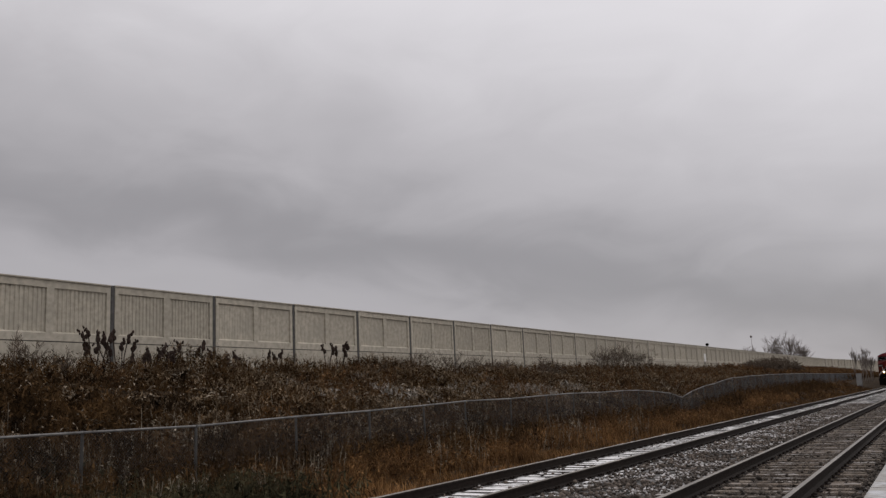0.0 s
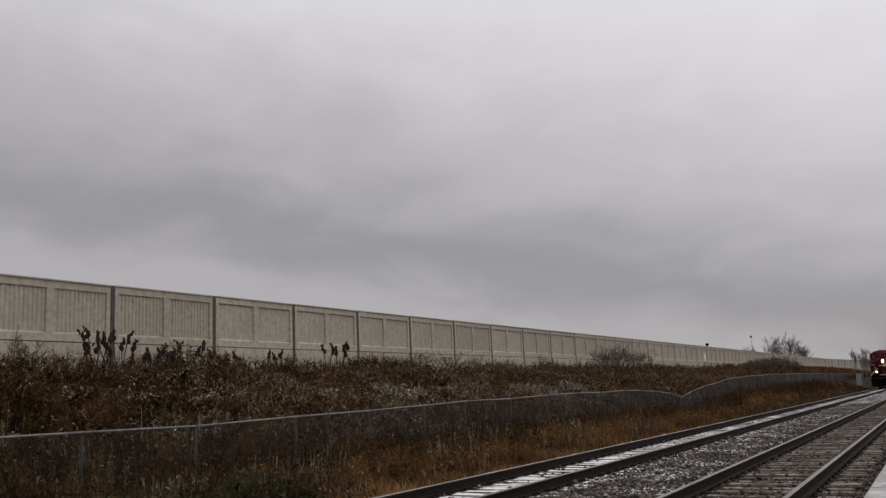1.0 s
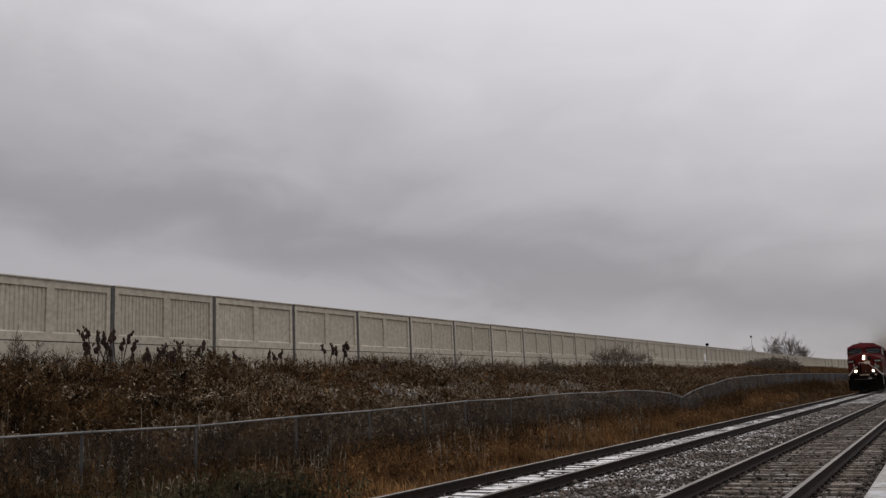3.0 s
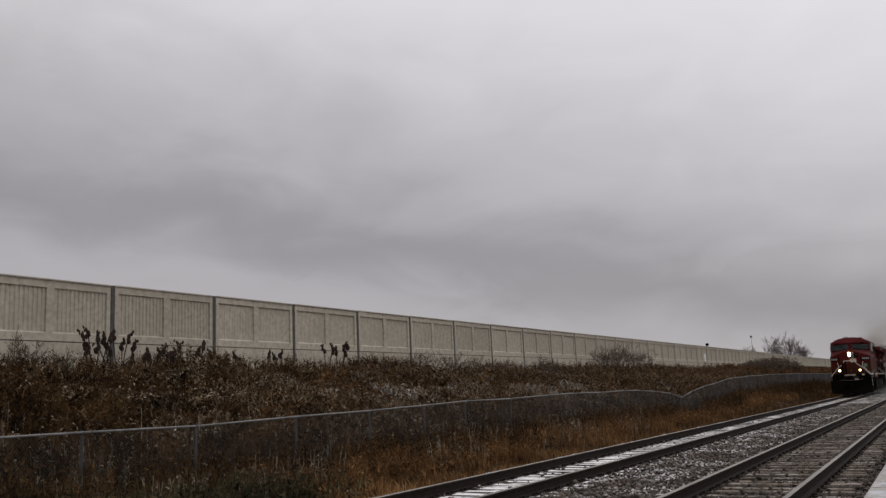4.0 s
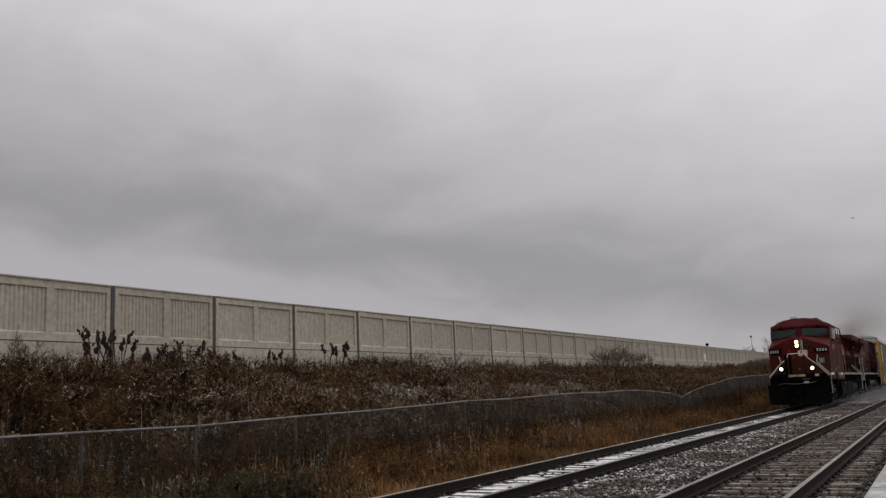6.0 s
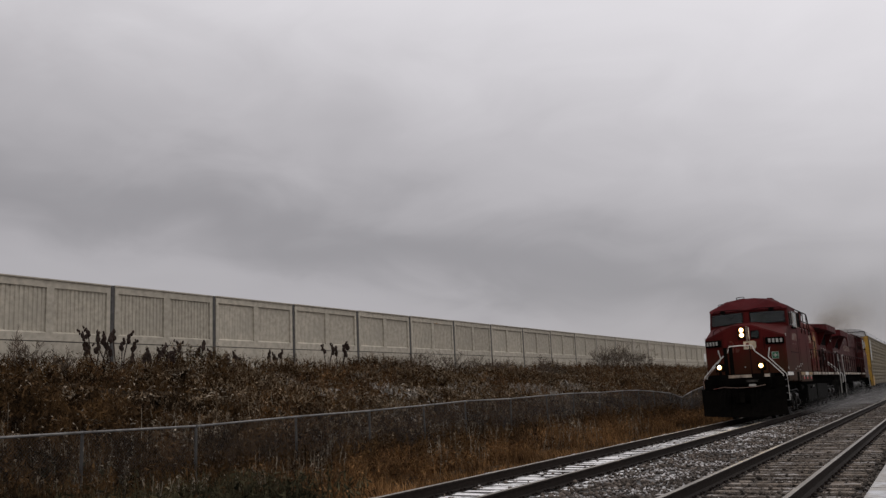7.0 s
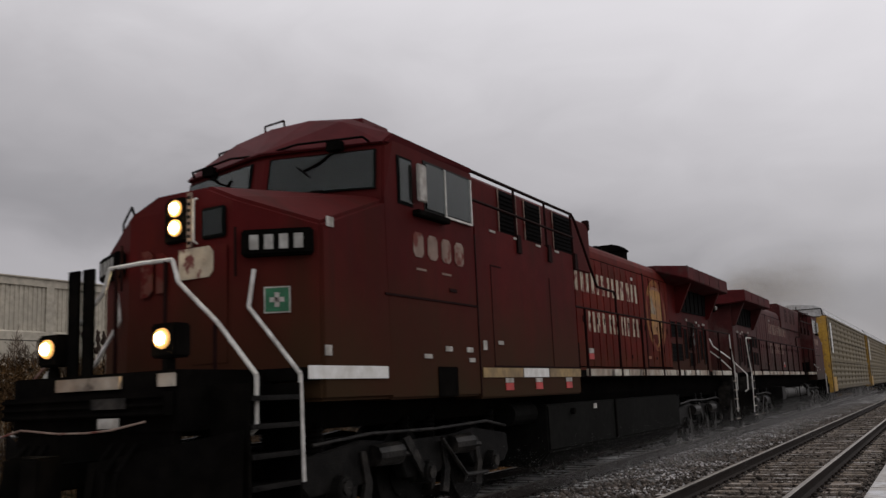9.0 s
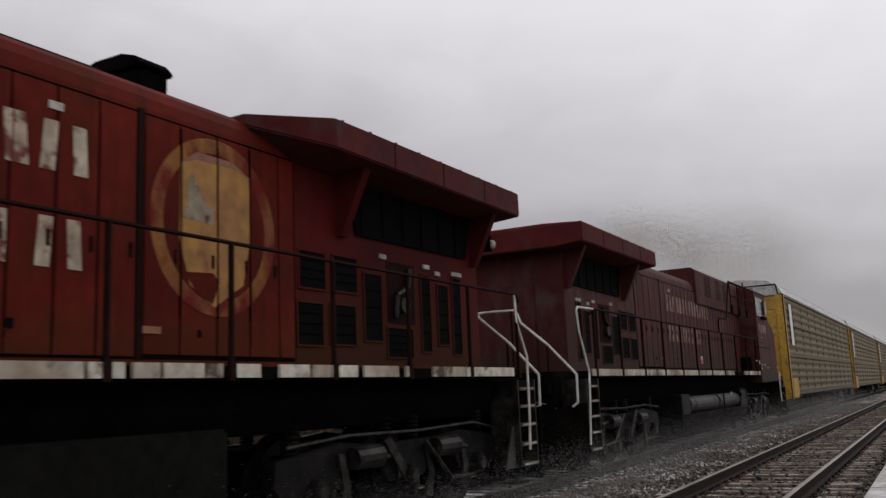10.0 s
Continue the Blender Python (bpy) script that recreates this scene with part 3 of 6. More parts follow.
def build_vegetation():
    # orange trackside grass between the ballast and the fence
    n = 4200
    y = spread_y(n, 10.5, 150, 1.9)
    x = -8.25 - 5.4 * rng.random(n) ** 0.9
    keep = rng.random(n) < np.clip((y + 0.35 * (x + 11) - 10.4) / 2.4, 0.05, 1)
    x, y = x[keep], y[keep]
    size = (0.55 + 0.85 * rng.random(len(x)) ** 1.5) * np.clip(1.0 + 0.4 * np.sin(x * 1.3 + 0.7 * y) * np.sin(y * 0.83), 0.5, 1.5)
    k = 21
    tx, ty, ts = np.repeat(x, k), np.repeat(y, k), np.repeat(size, k)
    x = tx + 0.10 * ts * rng.standard_normal(len(tx))
    y = ty + 0.12 * ts * rng.standard_normal(len(tx))
    h = ts * (0.20 + 0.26 * rng.random(len(tx))) * np.clip((-8.1 - x) / 1.6, 0.22, 1) * np.clip((y - 9) / 6, 0.4, 1)
    bed = np.interp(x, [-10.0, -8.55, -8.0], [-0.60, -0.23, -0.23])
    v, f = blades(x, y, np.where(x > -10.0, np.maximum(ground_z(x, y), bed), ground_z(x, y)), h, 0.0085, 0.8, 1)
    browned = rng.random(len(x)) < np.clip((y - 26) / 40, 0.0, 0.72)
    tagged(raw("dry_grass", v, f, [GRASS_TAN, WEED_DARK], np.repeat(browned.astype(int), 3)), "dry orange-brown grass tufts between track and fence", "grass", kind="stuff")
    # olive and bleached upright stalks where the grass gives out
    n = 3400
    y = 8.0 + 7.5 * rng.random(n)
    x = -9.3 - 4.6 * rng.random(n)
    keep = rng.random(n) < np.clip((14.2 - y) / 2.6, 0, 1) * np.clip(0.75 + 0.5 * np.sin(2.3 * x + y) * np.sin(1.7 * y), 0.2, 1)
    x, y = x[keep], y[keep]
    v, f, k = weeds(x, y, ground_z(x, y), 0.30 + 0.55 * rng.random(len(x)), 21, 12, 4, 0.03, 0.08, 0.008, 0.065)
    tagged(raw("olive_weeds", v, f, [WEED_OLIVE, WEED_DARK], k), "dark olive dead stalks before the fence", "weeds", kind="stuff")
    n = 2800
    y = spread_y(n, 8.0, 40.0, 2.2)
    x = -10.6 - 6.5 * rng.random(n)
    keep = np.sin(1.9 * x + 0.8 * y) + 0.7 * np.sin(1.3 * y) > 0.1
    x, y = x[keep], y[keep]
    v, f, k = weeds(x, y, ground_z(x, y), 0.45 + 0.5 * rng.random(len(x)), 22, 3, 5, 0.03, 0.06, 0.010, 0.05)
    tagged(raw("bleached_stalks", v, f, [WEED_STRAW, LEAF_PALE], k), "bleached upright dead stalks about the fence", "weeds", kind="stuff")
    # rusty tufts near the fence
    n = 2600
    y = spread_y(n, 14, 80, 1.4)
    x = -10.7 - 2.6 * rng.random(n)
    v, f, k = weeds(x, y, ground_z(x, y), 0.30 + 0.40 * rng.random(n), 2, 16, 14, 0.03, 0.13, 0.005, 0.06)
    tagged(raw("rusty_weeds", v, f, [GRASS_TAN, WEED_RUST], k), "rust-coloured dead weeds at the foot of the fence", "weeds", kind="stuff")
    # dark stalks round the fence
    n = 7000
    y = spread_y(n, 8, 120, 1.7)
    x = FENCE_X + 1.5 + 0.5 * np.sin(0.35 * y) - 3.3 * rng.random(n)
    v, f, k = weeds(x, y, ground_z(x, y), 0.55 + 0.5 * rng.random(n), 9, 12, 7, 0.030, 0.10, 0.009, 0.07)
    tagged(raw("fence_weeds", v, f, [WEED_DARK, WEED_DARK], k), "dark dead stalks grown through the fence", "weeds", kind="stuff")
    # the berm: dense dark stalks with pale heads
    n = 19000
    y = spread_y(n, 10, 120, 1.5)
    x = FENCE_X - 0.3 - 10.6 * rng.random(n)
    patch = np.sin(0.55 * x + 0.21 * y) * np.sin(0.33 * y - 0.4 * x) + 0.4 * np.sin(y * 0.9)
    h = (0.32 + 0.42 * rng.random(n)) * np.clip(1 + 0.45 * patch, 0.4, 1.6) * np.interp(x, [-24, -22, -15], [1.15, 1.0, 0.9])
    keep = rng.random(n) < np.clip(0.9 + 0.6 * patch, 0.22, 1)
    x, y, h = x[keep], y[keep], h[keep]
    v, f, k = weeds(x, y, ground_z(x, y), h, 3, 11, 7, 0.060, 0.12, 0.010, 0.105)
    # nearer heads take the dark weed colour, which paints the deep shade there
    k[-7 * len(x):] = np.repeat(y > 15.0 + 5.0 * rng.random(len(y)), 7)
    tagged(raw("berm_weeds", v, f, [WEED_DARK, WEED_PALE], k), "dense dead brown weeds with pale seed heads on the berm", "weeds", kind="stuff")
    # russet stands, thicker farther on
    n = 9000
    y = spread_y(n, 14, 150, 1.2)
    x = FENCE_X - 0.8 - 10.4 * rng.random(n)
    stand = np.sin(0.4 * y + 0.8 * x) + 0.02 * (y - 30)
    keep = (stand > 0.1) & (y > 18)
    x, y = x[keep], y[keep]
    n = len(x)
    v, f, k = weeds(x, y, ground_z(x, y), 0.4 + 0.5 * rng.random(n), 4, 18, 14, 0.035, 0.15, 0.007, 0.06)
    tagged(raw("russet_weeds", v, f, [WEED_RUST, WEED_DARK], k), "russet dead weeds along the berm", "weeds", kind="stuff")
    n = 60000
    y = spread_y(n, 8, 170, 1.6)
    x = FENCE_X + 0.2 - 11.4 * rng.random(n)
    v, f = blades(x, y, ground_z(x, y), 0.12 + 0.30 * rng.random(n), 0.006, 1.1, 5)
    # rusty patches, fewer close by, where the dark colour carries the shade
    rust = np.sin(0.5 * x + 0.33 * y) + np.sin(0.23 * y - 0.6 * x) + 0.06 * (y - 30) + 0.8 * rng.standard_normal(n) > 0.2
    tagged(raw("berm_grass", v, f, [WEED_DARK, WEED_RUST], np.repeat(rust.astype(int), 3)), "matted dead brown grass on the berm", "grass", kind="stuff")
    # flat bleached leaves lying on the dark growth
    n = 22000
    y = spread_y(n, 9, 80, 1.3)
    x = FENCE_X - 0.2 - 10.2 * rng.random(n)
    fleck = np.sin(0.9 * x + 0.45 * y) * np.sin(0.7 * y - 0.8 * x) + 0.5 * np.sin(1.9 * y + x)
    keep = rng.random(n) < np.clip(0.30 + 0.7 * fleck, 0.05, 1)
    x, y = x[keep], y[keep]
    n = len(x)
    a = rng.random(n) * 6.283
    c = np.stack([x, y, ground_z(x, y) + 0.20 + 0.38 * rng.random(n)], -1)
    d = np.stack([np.cos(a), np.sin(a), 0.25 * rng.standard_normal(n)], -1) * (0.055 + 0.085 * rng.random((n, 1)))
    w = np.stack([-np.sin(a), np.cos(a), 0.6 * rng.standard_normal(n)], -1) * (0.012 + 0.018 * rng.random((n, 1)))
    sag = np.stack([np.zeros(n), np.zeros(n), 0.02 + 0.05 * rng.random(n)], -1)
    v = np.stack([c - d - sag, c + w, c - w, c + d - sag], 1).reshape(-1, 3)
    f = (np.arange(n)[:, None, None] * 4 + np.array([(0, 2, 1), (1, 2, 3)])[None]).reshape(-1, 3)
    tagged(raw("bleached_leaves", v, f, [LEAF_PALE]), "bleached flat leaves caught in the dark weeds", "leaves", kind="stuff")
    # tall thin stalks that stand up against the wall
    n = 900
    y = spread_y(n, 12, 70, 1.2)
    x = -24.0 + 1.6 * rng.random(n)
    v, f, k = weeds(x, y, ground_z(x, y), 0.5 + 0.65 * rng.random(n) ** 2, 8, 6, 12, 0.03, 0.12, 0.006, 0.05)
    tagged(raw("wall_weeds", v, f, [WEED_DARK, WEED_DARK], k), "thin dead stalks before the noise wall", "weeds", kind="stuff")
    # low growth weighed down with snow
    n = 2600
    y = 24 + 26 * rng.random(n)
    x = -21.5 + 6.0 * rng.random(n)
    keep = np.sin(0.9 * x + 0.5 * y) * np.sin(0.55 * y - 0.7 * x) > 0.12
    x, y = x[keep], y[keep]
    n = len(x)
    v, f, k = weeds(x, y, ground_z(x, y), 0.25 + 0.25 * rng.random(n), 14, 6, 8, 0.10, 0.18, 0.008, 0.08)
    tagged(raw("snowy_weeds", v, f, [WEED_DARK, WEED_FROST], k), "low dead weeds dusted with snow on the berm", "weeds", kind="stuff")
    n = 6000
    y = spread_y(n, 110, 330, 1.0)
    x = FENCE_X - 1.5 - 10 * rng.random(n)
    v, f, k = weeds(x, y, ground_z(x, y), 0.6 + 0.7 * rng.random(n), 6, 14, 8, 0.12, 0.35, 0.012, 0.15)
    tagged(raw("far_weeds", v, f, [WEED_DARK, WEED_RUST], k), "distant dark brown weeds on the berm", "weeds", kind="stuff")


build_vegetation()


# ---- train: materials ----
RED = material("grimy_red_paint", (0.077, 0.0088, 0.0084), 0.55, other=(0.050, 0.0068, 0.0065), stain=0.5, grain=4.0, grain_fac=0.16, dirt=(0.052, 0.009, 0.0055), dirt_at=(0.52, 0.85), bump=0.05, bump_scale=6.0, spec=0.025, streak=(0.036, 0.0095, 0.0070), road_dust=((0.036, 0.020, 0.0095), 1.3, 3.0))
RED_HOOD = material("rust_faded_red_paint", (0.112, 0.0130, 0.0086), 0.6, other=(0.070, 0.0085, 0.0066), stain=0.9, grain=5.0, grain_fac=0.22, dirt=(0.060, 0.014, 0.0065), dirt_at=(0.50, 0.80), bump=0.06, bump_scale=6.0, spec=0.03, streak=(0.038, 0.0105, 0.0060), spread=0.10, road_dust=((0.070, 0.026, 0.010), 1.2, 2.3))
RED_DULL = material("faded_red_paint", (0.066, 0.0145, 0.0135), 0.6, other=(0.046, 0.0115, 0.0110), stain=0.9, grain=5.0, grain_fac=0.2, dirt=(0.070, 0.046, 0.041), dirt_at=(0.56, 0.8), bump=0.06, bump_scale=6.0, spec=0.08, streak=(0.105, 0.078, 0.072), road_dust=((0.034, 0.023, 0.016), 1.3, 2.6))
RED_ROOF = material("red_roof_paint", (0.074, 0.0080, 0.0095), 0.55, other=(0.058, 0.0072, 0.0080), stain=0.8, grain=5.0, grain_fac=0.18, dirt=(0.045, 0.015, 0.012), dirt_at=(0.6, 0.9), bump=0.05, spec=0.05)
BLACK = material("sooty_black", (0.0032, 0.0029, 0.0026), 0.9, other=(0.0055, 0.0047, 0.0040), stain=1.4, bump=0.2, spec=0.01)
BLACK_RAIL = material("dark_red_brown_rail", (0.016, 0.0060, 0.0052), 0.7, bump=0.05, spec=0.03)
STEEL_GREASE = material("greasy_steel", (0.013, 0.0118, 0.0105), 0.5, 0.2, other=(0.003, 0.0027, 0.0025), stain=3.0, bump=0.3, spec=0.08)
STEEL_LIGHT = material("oily_bare_steel", (0.034, 0.030, 0.026), 0.45, 0.2, other=(0.004, 0.0037, 0.0034), stain=5.0, grain=12.0, grain_fac=0.5, bump=0.4, bump_scale=30, spec=0.15)
RESERVOIR = material("dusty_grey_reservoir", (0.06, 0.058, 0.054), 0.6, other=(0.035, 0.033, 0.03), stain=2.0, bump=0.1, spec=0.2)
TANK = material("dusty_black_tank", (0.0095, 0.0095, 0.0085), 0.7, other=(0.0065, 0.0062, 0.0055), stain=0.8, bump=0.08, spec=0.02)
WHITE_PIPE = material("scuffed_white_paint", (0.62, 0.60, 0.56), 0.55, other=(0.45, 0.43, 0.39), stain=3.0, bump=0.05)
STRIPE = material("dirty_white_stripe", (0.46, 0.42, 0.35), 0.6, other=(0.17, 0.105, 0.06), stain=1.3, grain=6.0, dirt=(0.045, 0.028, 0.018), dirt_at=(0.58, 0.66), bump=0.05)
STRIPE_PALE = material("scuffed_pale_stripe", (0.52, 0.49, 0.43), 0.6, other=(0.40, 0.36, 0.29), stain=2.2, grain=9.0, dirt=(0.16, 0.10, 0.06), dirt_at=(0.60, 0.72), bump=0.05)
STRIPE_CLEAN = material("clean_white_strip", (0.72, 0.71, 0.68), 0.5, other=(0.62, 0.60, 0.56), bump=0.03)
STRIPE_OCHRE = material("dirty_ochre_stripe", (0.30, 0.20, 0.08), 0.6, other=(0.18, 0.12, 0.06), stain=1.5, bump=0.05)
CREAM = material("peeling_cream_paint", (0.42, 0.36, 0.27), 0.6, other=(0.29, 0.23, 0.16), stain=2.6, grain=8.0, dirt=(0.11, 0.016, 0.010), dirt_at=(0.52, 0.62), bump=0.05)
CREAM_WORN = material("worn_cream_paint", (0.25, 0.185, 0.15), 0.6, other=(0.17, 0.11, 0.088), stain=2.2, grain=7.0, grain_fac=0.2, dirt=(0.12, 0.03, 0.022), dirt_at=(0.52, 0.64), bump=0.05, spec=0.1)
GOLD = material("peeling_yellow_emblem", (0.30, 0.145, 0.022), 0.6, other=(0.25, 0.11, 0.03), stain=1.6, grain=6.0, dirt=(0.13, 0.03, 0.010), dirt_at=(0.56, 0.72), bump=0.05)
RING = material("faded_gold_ring", (0.25, 0.115, 0.030), 0.6, other=(0.15, 0.045, 0.022), stain=1.3, grain=6.0, dirt=(0.115, 0.011, 0.0075), dirt_at=(0.42, 0.58), bump=0.05, spec=0.08)
BROWN_PAINT = material("faded_brown_emblem", (0.21, 0.085, 0.05), 0.6, stain=1.8, bump=0.05)
NUMBER_PALE = material("pale_number_paint", (0.34, 0.33, 0.31), 0.6, other=(0.25, 0.24, 0.22), stain=6.0, bump=0.02, spec=0.1)
NOSE_FAINT = material("nearly_gone_cream_paint", (0.115, 0.050, 0.038), 0.6, other=(0.085, 0.020, 0.015), stain=4.0, dirt=(0.075, 0.010, 0.008), dirt_at=(0.45, 0.58), bump=0.05, spec=0.05)
EMBLEM_GREY = material("worn_emblem_grey", (0.17, 0.125, 0.085), 0.6, other=(0.26, 0.22, 0.16), stain=3.0, dirt=(0.10, 0.03, 0.018), dirt_at=(0.5, 0.62), bump=0.05, spec=0.1)
TAG_ORANGE = material("faded_orange_tag", (0.34, 0.15, 0.08), 0.6, other=(0.25, 0.12, 0.07), stain=7.0, bump=0.02, spec=0.1)
GREEN = material("green_sign", (0.012, 0.12, 0.05), 0.5, bump=0.02)
TAG_RED = material("red_tag", (0.50, 0.05, 0.045), 0.5, bump=0.02)
TAG_WHITE = material("white_tag", (0.42, 0.40, 0.37), 0.6, other=(0.27, 0.25, 0.22), stain=7.0, bump=0.02, spec=0.1)
GRILLE = material("black_grille", (0.004, 0.0036, 0.0036), 0.8, bump=0.2, spec=0.03)
# Window frames, and plates behind the panes that paint the unlit cab's shade.
CAB_DARK = material("cab_shade_and_frame", (0.006, 0.0068, 0.0065), 0.8, bump=0.05, spec=0.03)
LAMP = glowing("lit_bulb", (1.0, 0.76, 0.42), 420.0)
LENS = glowing("lit_lens", (1.0, 0.70, 0.30), 2.2)
REFLECTOR = glowing("lamp_reflector", (1.0, 0.52, 0.15), 0.75)
WING = material("dusty_maroon_paint", (0.078, 0.0125, 0.0135), 0.65, other=(0.054, 0.0105, 0.0110), stain=1.0, grain=5.0, grain_fac=0.2, dirt=(0.050, 0.036, 0.032), dirt_at=(0.5, 0.8), bump=0.05, spec=0.05)
RACK_SIDE = material("galvanised_tan_rack", (0.145, 0.115, 0.064), 0.65, 0.1, other=(0.108, 0.087, 0.052), stain=0.5, grain=4.0, grain_fac=0.2, dirt=(0.10, 0.078, 0.050), dirt_at=(0.5, 0.75), spread=0.12, bump=0.1, spec=0.2)
RACK_YELLOW = material("chipped_yellow_paint", (0.42, 0.24, 0.025), 0.55, other=(0.32, 0.18, 0.03), stain=1.2, dirt=(0.12, 0.07, 0.035), dirt_at=(0.56, 0.70), bump=0.08)
RACK_ROOF = material("galvanised_roof", (0.50, 0.50, 0.50), 0.45, 0.3, other=(0.40, 0.40, 0.40), stain=0.8, bump=0.08)

GLASS = bpy.data.materials.new("cab_glass")
GLASS.use_nodes = True
g_p = GLASS.node_tree.nodes["Principled BSDF"]
g_p.inputs["Base Color"].default_value, g_p.inputs["Roughness"].default_value = (0.45, 0.52, 0.48, 1), 0.03
g_p.inputs["IOR"].default_value = 1.3
g_p.inputs["Transmission Weight"].default_value = 1.0


def bm_new():
    return bmesh.new()


def slab(bm, corners, thick):
    """A plate on four corners, thickened along its own normal."""
    c = [Vector(p) for p in corners]
    n = (c[1] - c[0]).cross(c[3] - c[0]).normalized() * thick
    lo, hi = [bm.verts.new(p) for p in c], [bm.verts.new(p + n) for p in c]
    bm.faces.new(lo[::-1])
    bm.faces.new(hi)
    for i in range(4):
        bm.faces.new((lo[i], lo[(i + 1) % 4], hi[(i + 1) % 4], hi[i]))


def boxed(bm, m, x, y, z):
    """A box of half sizes x, y, z at the pose m."""
    v = box(bm, -x, x, -y, y, -z, z)
    for p in v:
        p.co = m @ p.co


def oval(bm, x0, x1, u, z, a, b, n=28):
    prism(bm, [(u + a * math.cos(2 * math.pi * i / n), z + b * math.sin(2 * math.pi * i / n)) for i in range(n)], x0, x1, "x")


def wheelset(parent, u, r, mat=None):
    bm = bm_new()
    for s in (-1, 1):
        cyl(bm, (s * 0.685, 0, 0), (s * 0.80, 0, 0), r, n=28)
        cyl(bm, (s * 0.66, 0, 0), (s * 0.69, 0, 0), r + 0.028, n=28)
        cyl(bm, (s * 0.80, 0, 0), (s * 0.83, 0, 0), r * 0.55, n=16)
        for k in range(4):
            a = k * math.pi / 2
            cyl(bm, (s * 0.80, 0.68 * r * math.cos(a), 0.68 * r * math.sin(a)), (s * 0.806, 0.68 * r * math.cos(a), 0.68 * r * math.sin(a)), 0.07, n=8)
    cyl(bm, (-0.98, 0, 0), (0.98, 0, 0), 0.085, n=10)
    ob = part("wheelset", bm, STEEL_GREASE, parent)
    ob.location = (0, u, r)
    return ob


def loco_truck(root, u):
    truck = new("truck")
    truck.parent = root
    truck.location = (0, u, 0)
    for s in (-1, 1):
        bm = bm_new()
        prism(bm, [(-2.35, 0.62), (-2.2, 0.48), (-1.25, 0.52), (-1.1, 0.72), (-0.55, 0.72), (-0.4, 0.50), (0.4, 0.50), (0.55, 0.72), (1.1, 0.72), (1.25, 0.52), (2.2, 0.48), (2.35, 0.62), (2.3, 0.86), (1.3, 0.98), (0.6, 0.92), (-0.6, 0.92), (-1.3, 0.98), (-2.3, 0.86)], s * 0.98, s * 1.12, "x")
        part("side_frame", bm, STEEL_GREASE, truck, bevel=0.015)
        for a in (-1.72, 0.0, 1.72):
            bm = bm_new()
            cyl(bm, (s * 0.95, a, 0.53), (s * 1.22, a, 0.53), 0.15, 0.13, n=12)
            box(bm, s * 1.0 - 0.09, s * 1.0 + 0.09, a - 0.2, a + 0.2, 0.45, 0.78)
            part("axle_box", bm, STEEL_GREASE, truck, bevel=0.012)
            bm = bm_new()
            cyl(bm, (s * 1.22, a, 0.53), (s * 1.245, a, 0.53), 0.075, n=10)
            part("axle_cap", bm, STEEL_LIGHT, truck)
        for a in (-0.86, 0.86):
            bm = bm_new()
            cyl(bm, (s * 1.15, a - 0.26, 0.80), (s * 1.15, a + 0.22, 0.80), 0.115, 0.13, n=12)
            cyl(bm, (s * 1.15, a + 0.22, 0.80), (s * 1.15, a + 0.55, 0.76), 0.03, n=6)
            part("brake_cylinder", bm, STEEL_LIGHT, truck, "oily grey brake cylinder")
        bm = bm_new()
        slab(bm, [(s * 1.19, -0.55, 0.95), (s * 1.19, -0.42, 0.98), (s * 1.19, 0.10, 0.42), (s * 1.19, -0.05, 0.40)], 0.03)
        tube(bm, [(s * 1.2, 0.3, 0.9), (s * 1.2, 0.9, 0.42), (s * 1.2, 1.5, 0.40)], 0.025)
        part("brake_lever", bm, STEEL_LIGHT, truck)
        for a in (-0.3, 0.3, -1.95, 1.95):
            bm = bm_new()
            turned(bm, (s * 1.0, a, 0.88), [(0.105 if k % 2 else 0.080, 0.026 * k) for k in range(13)], 10)
            part("spring", bm, STEEL_GREASE, truck)
        for a in (-1.3, 0.42, 1.3):
            bm = bm_new()
            prism(bm, [(a - 0.05, 0.28), (a + 0.10, 0.24), (a + 0.16, 0.52), (a + 0.05, 0.86), (a - 0.04, 0.86), (a + 0.03, 0.52)], s * 1.10, s * 1.15, "x")
            part("brake_hanger", bm, STEEL_LIGHT, truck)
            bm = bm_new()
            prism(bm, [(a + 0.10, 0.26), (a + 0.20, 0.30), (a + 0.24, 0.50), (a + 0.20, 0.68), (a + 0.12, 0.66), (a + 0.15, 0.48)], s * 0.72, s * 0.90, "x")
            part("brake_shoe", bm, STEEL_LIGHT, truck)
        bm = bm_new()
        tube(bm, [(s * 1.16, -2.2, 0.98), (s * 1.17, -1.2, 1.04), (s * 1.17, 0.2, 1.02), (s * 1.16, 1.6, 1.05), (s * 1.15, 2.2, 0.96)], 0.022)
        part("air_pipe", bm, STEEL_LIGHT, truck)
    for a in (-1.72, 0.0, 1.72):
        wheelset(truck, a, 0.53)
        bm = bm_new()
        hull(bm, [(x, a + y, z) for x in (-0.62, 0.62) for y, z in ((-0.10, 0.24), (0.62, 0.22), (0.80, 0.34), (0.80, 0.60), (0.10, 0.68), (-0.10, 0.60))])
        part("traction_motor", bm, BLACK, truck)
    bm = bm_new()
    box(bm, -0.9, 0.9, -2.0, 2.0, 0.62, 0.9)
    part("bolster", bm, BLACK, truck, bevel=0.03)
    return truck


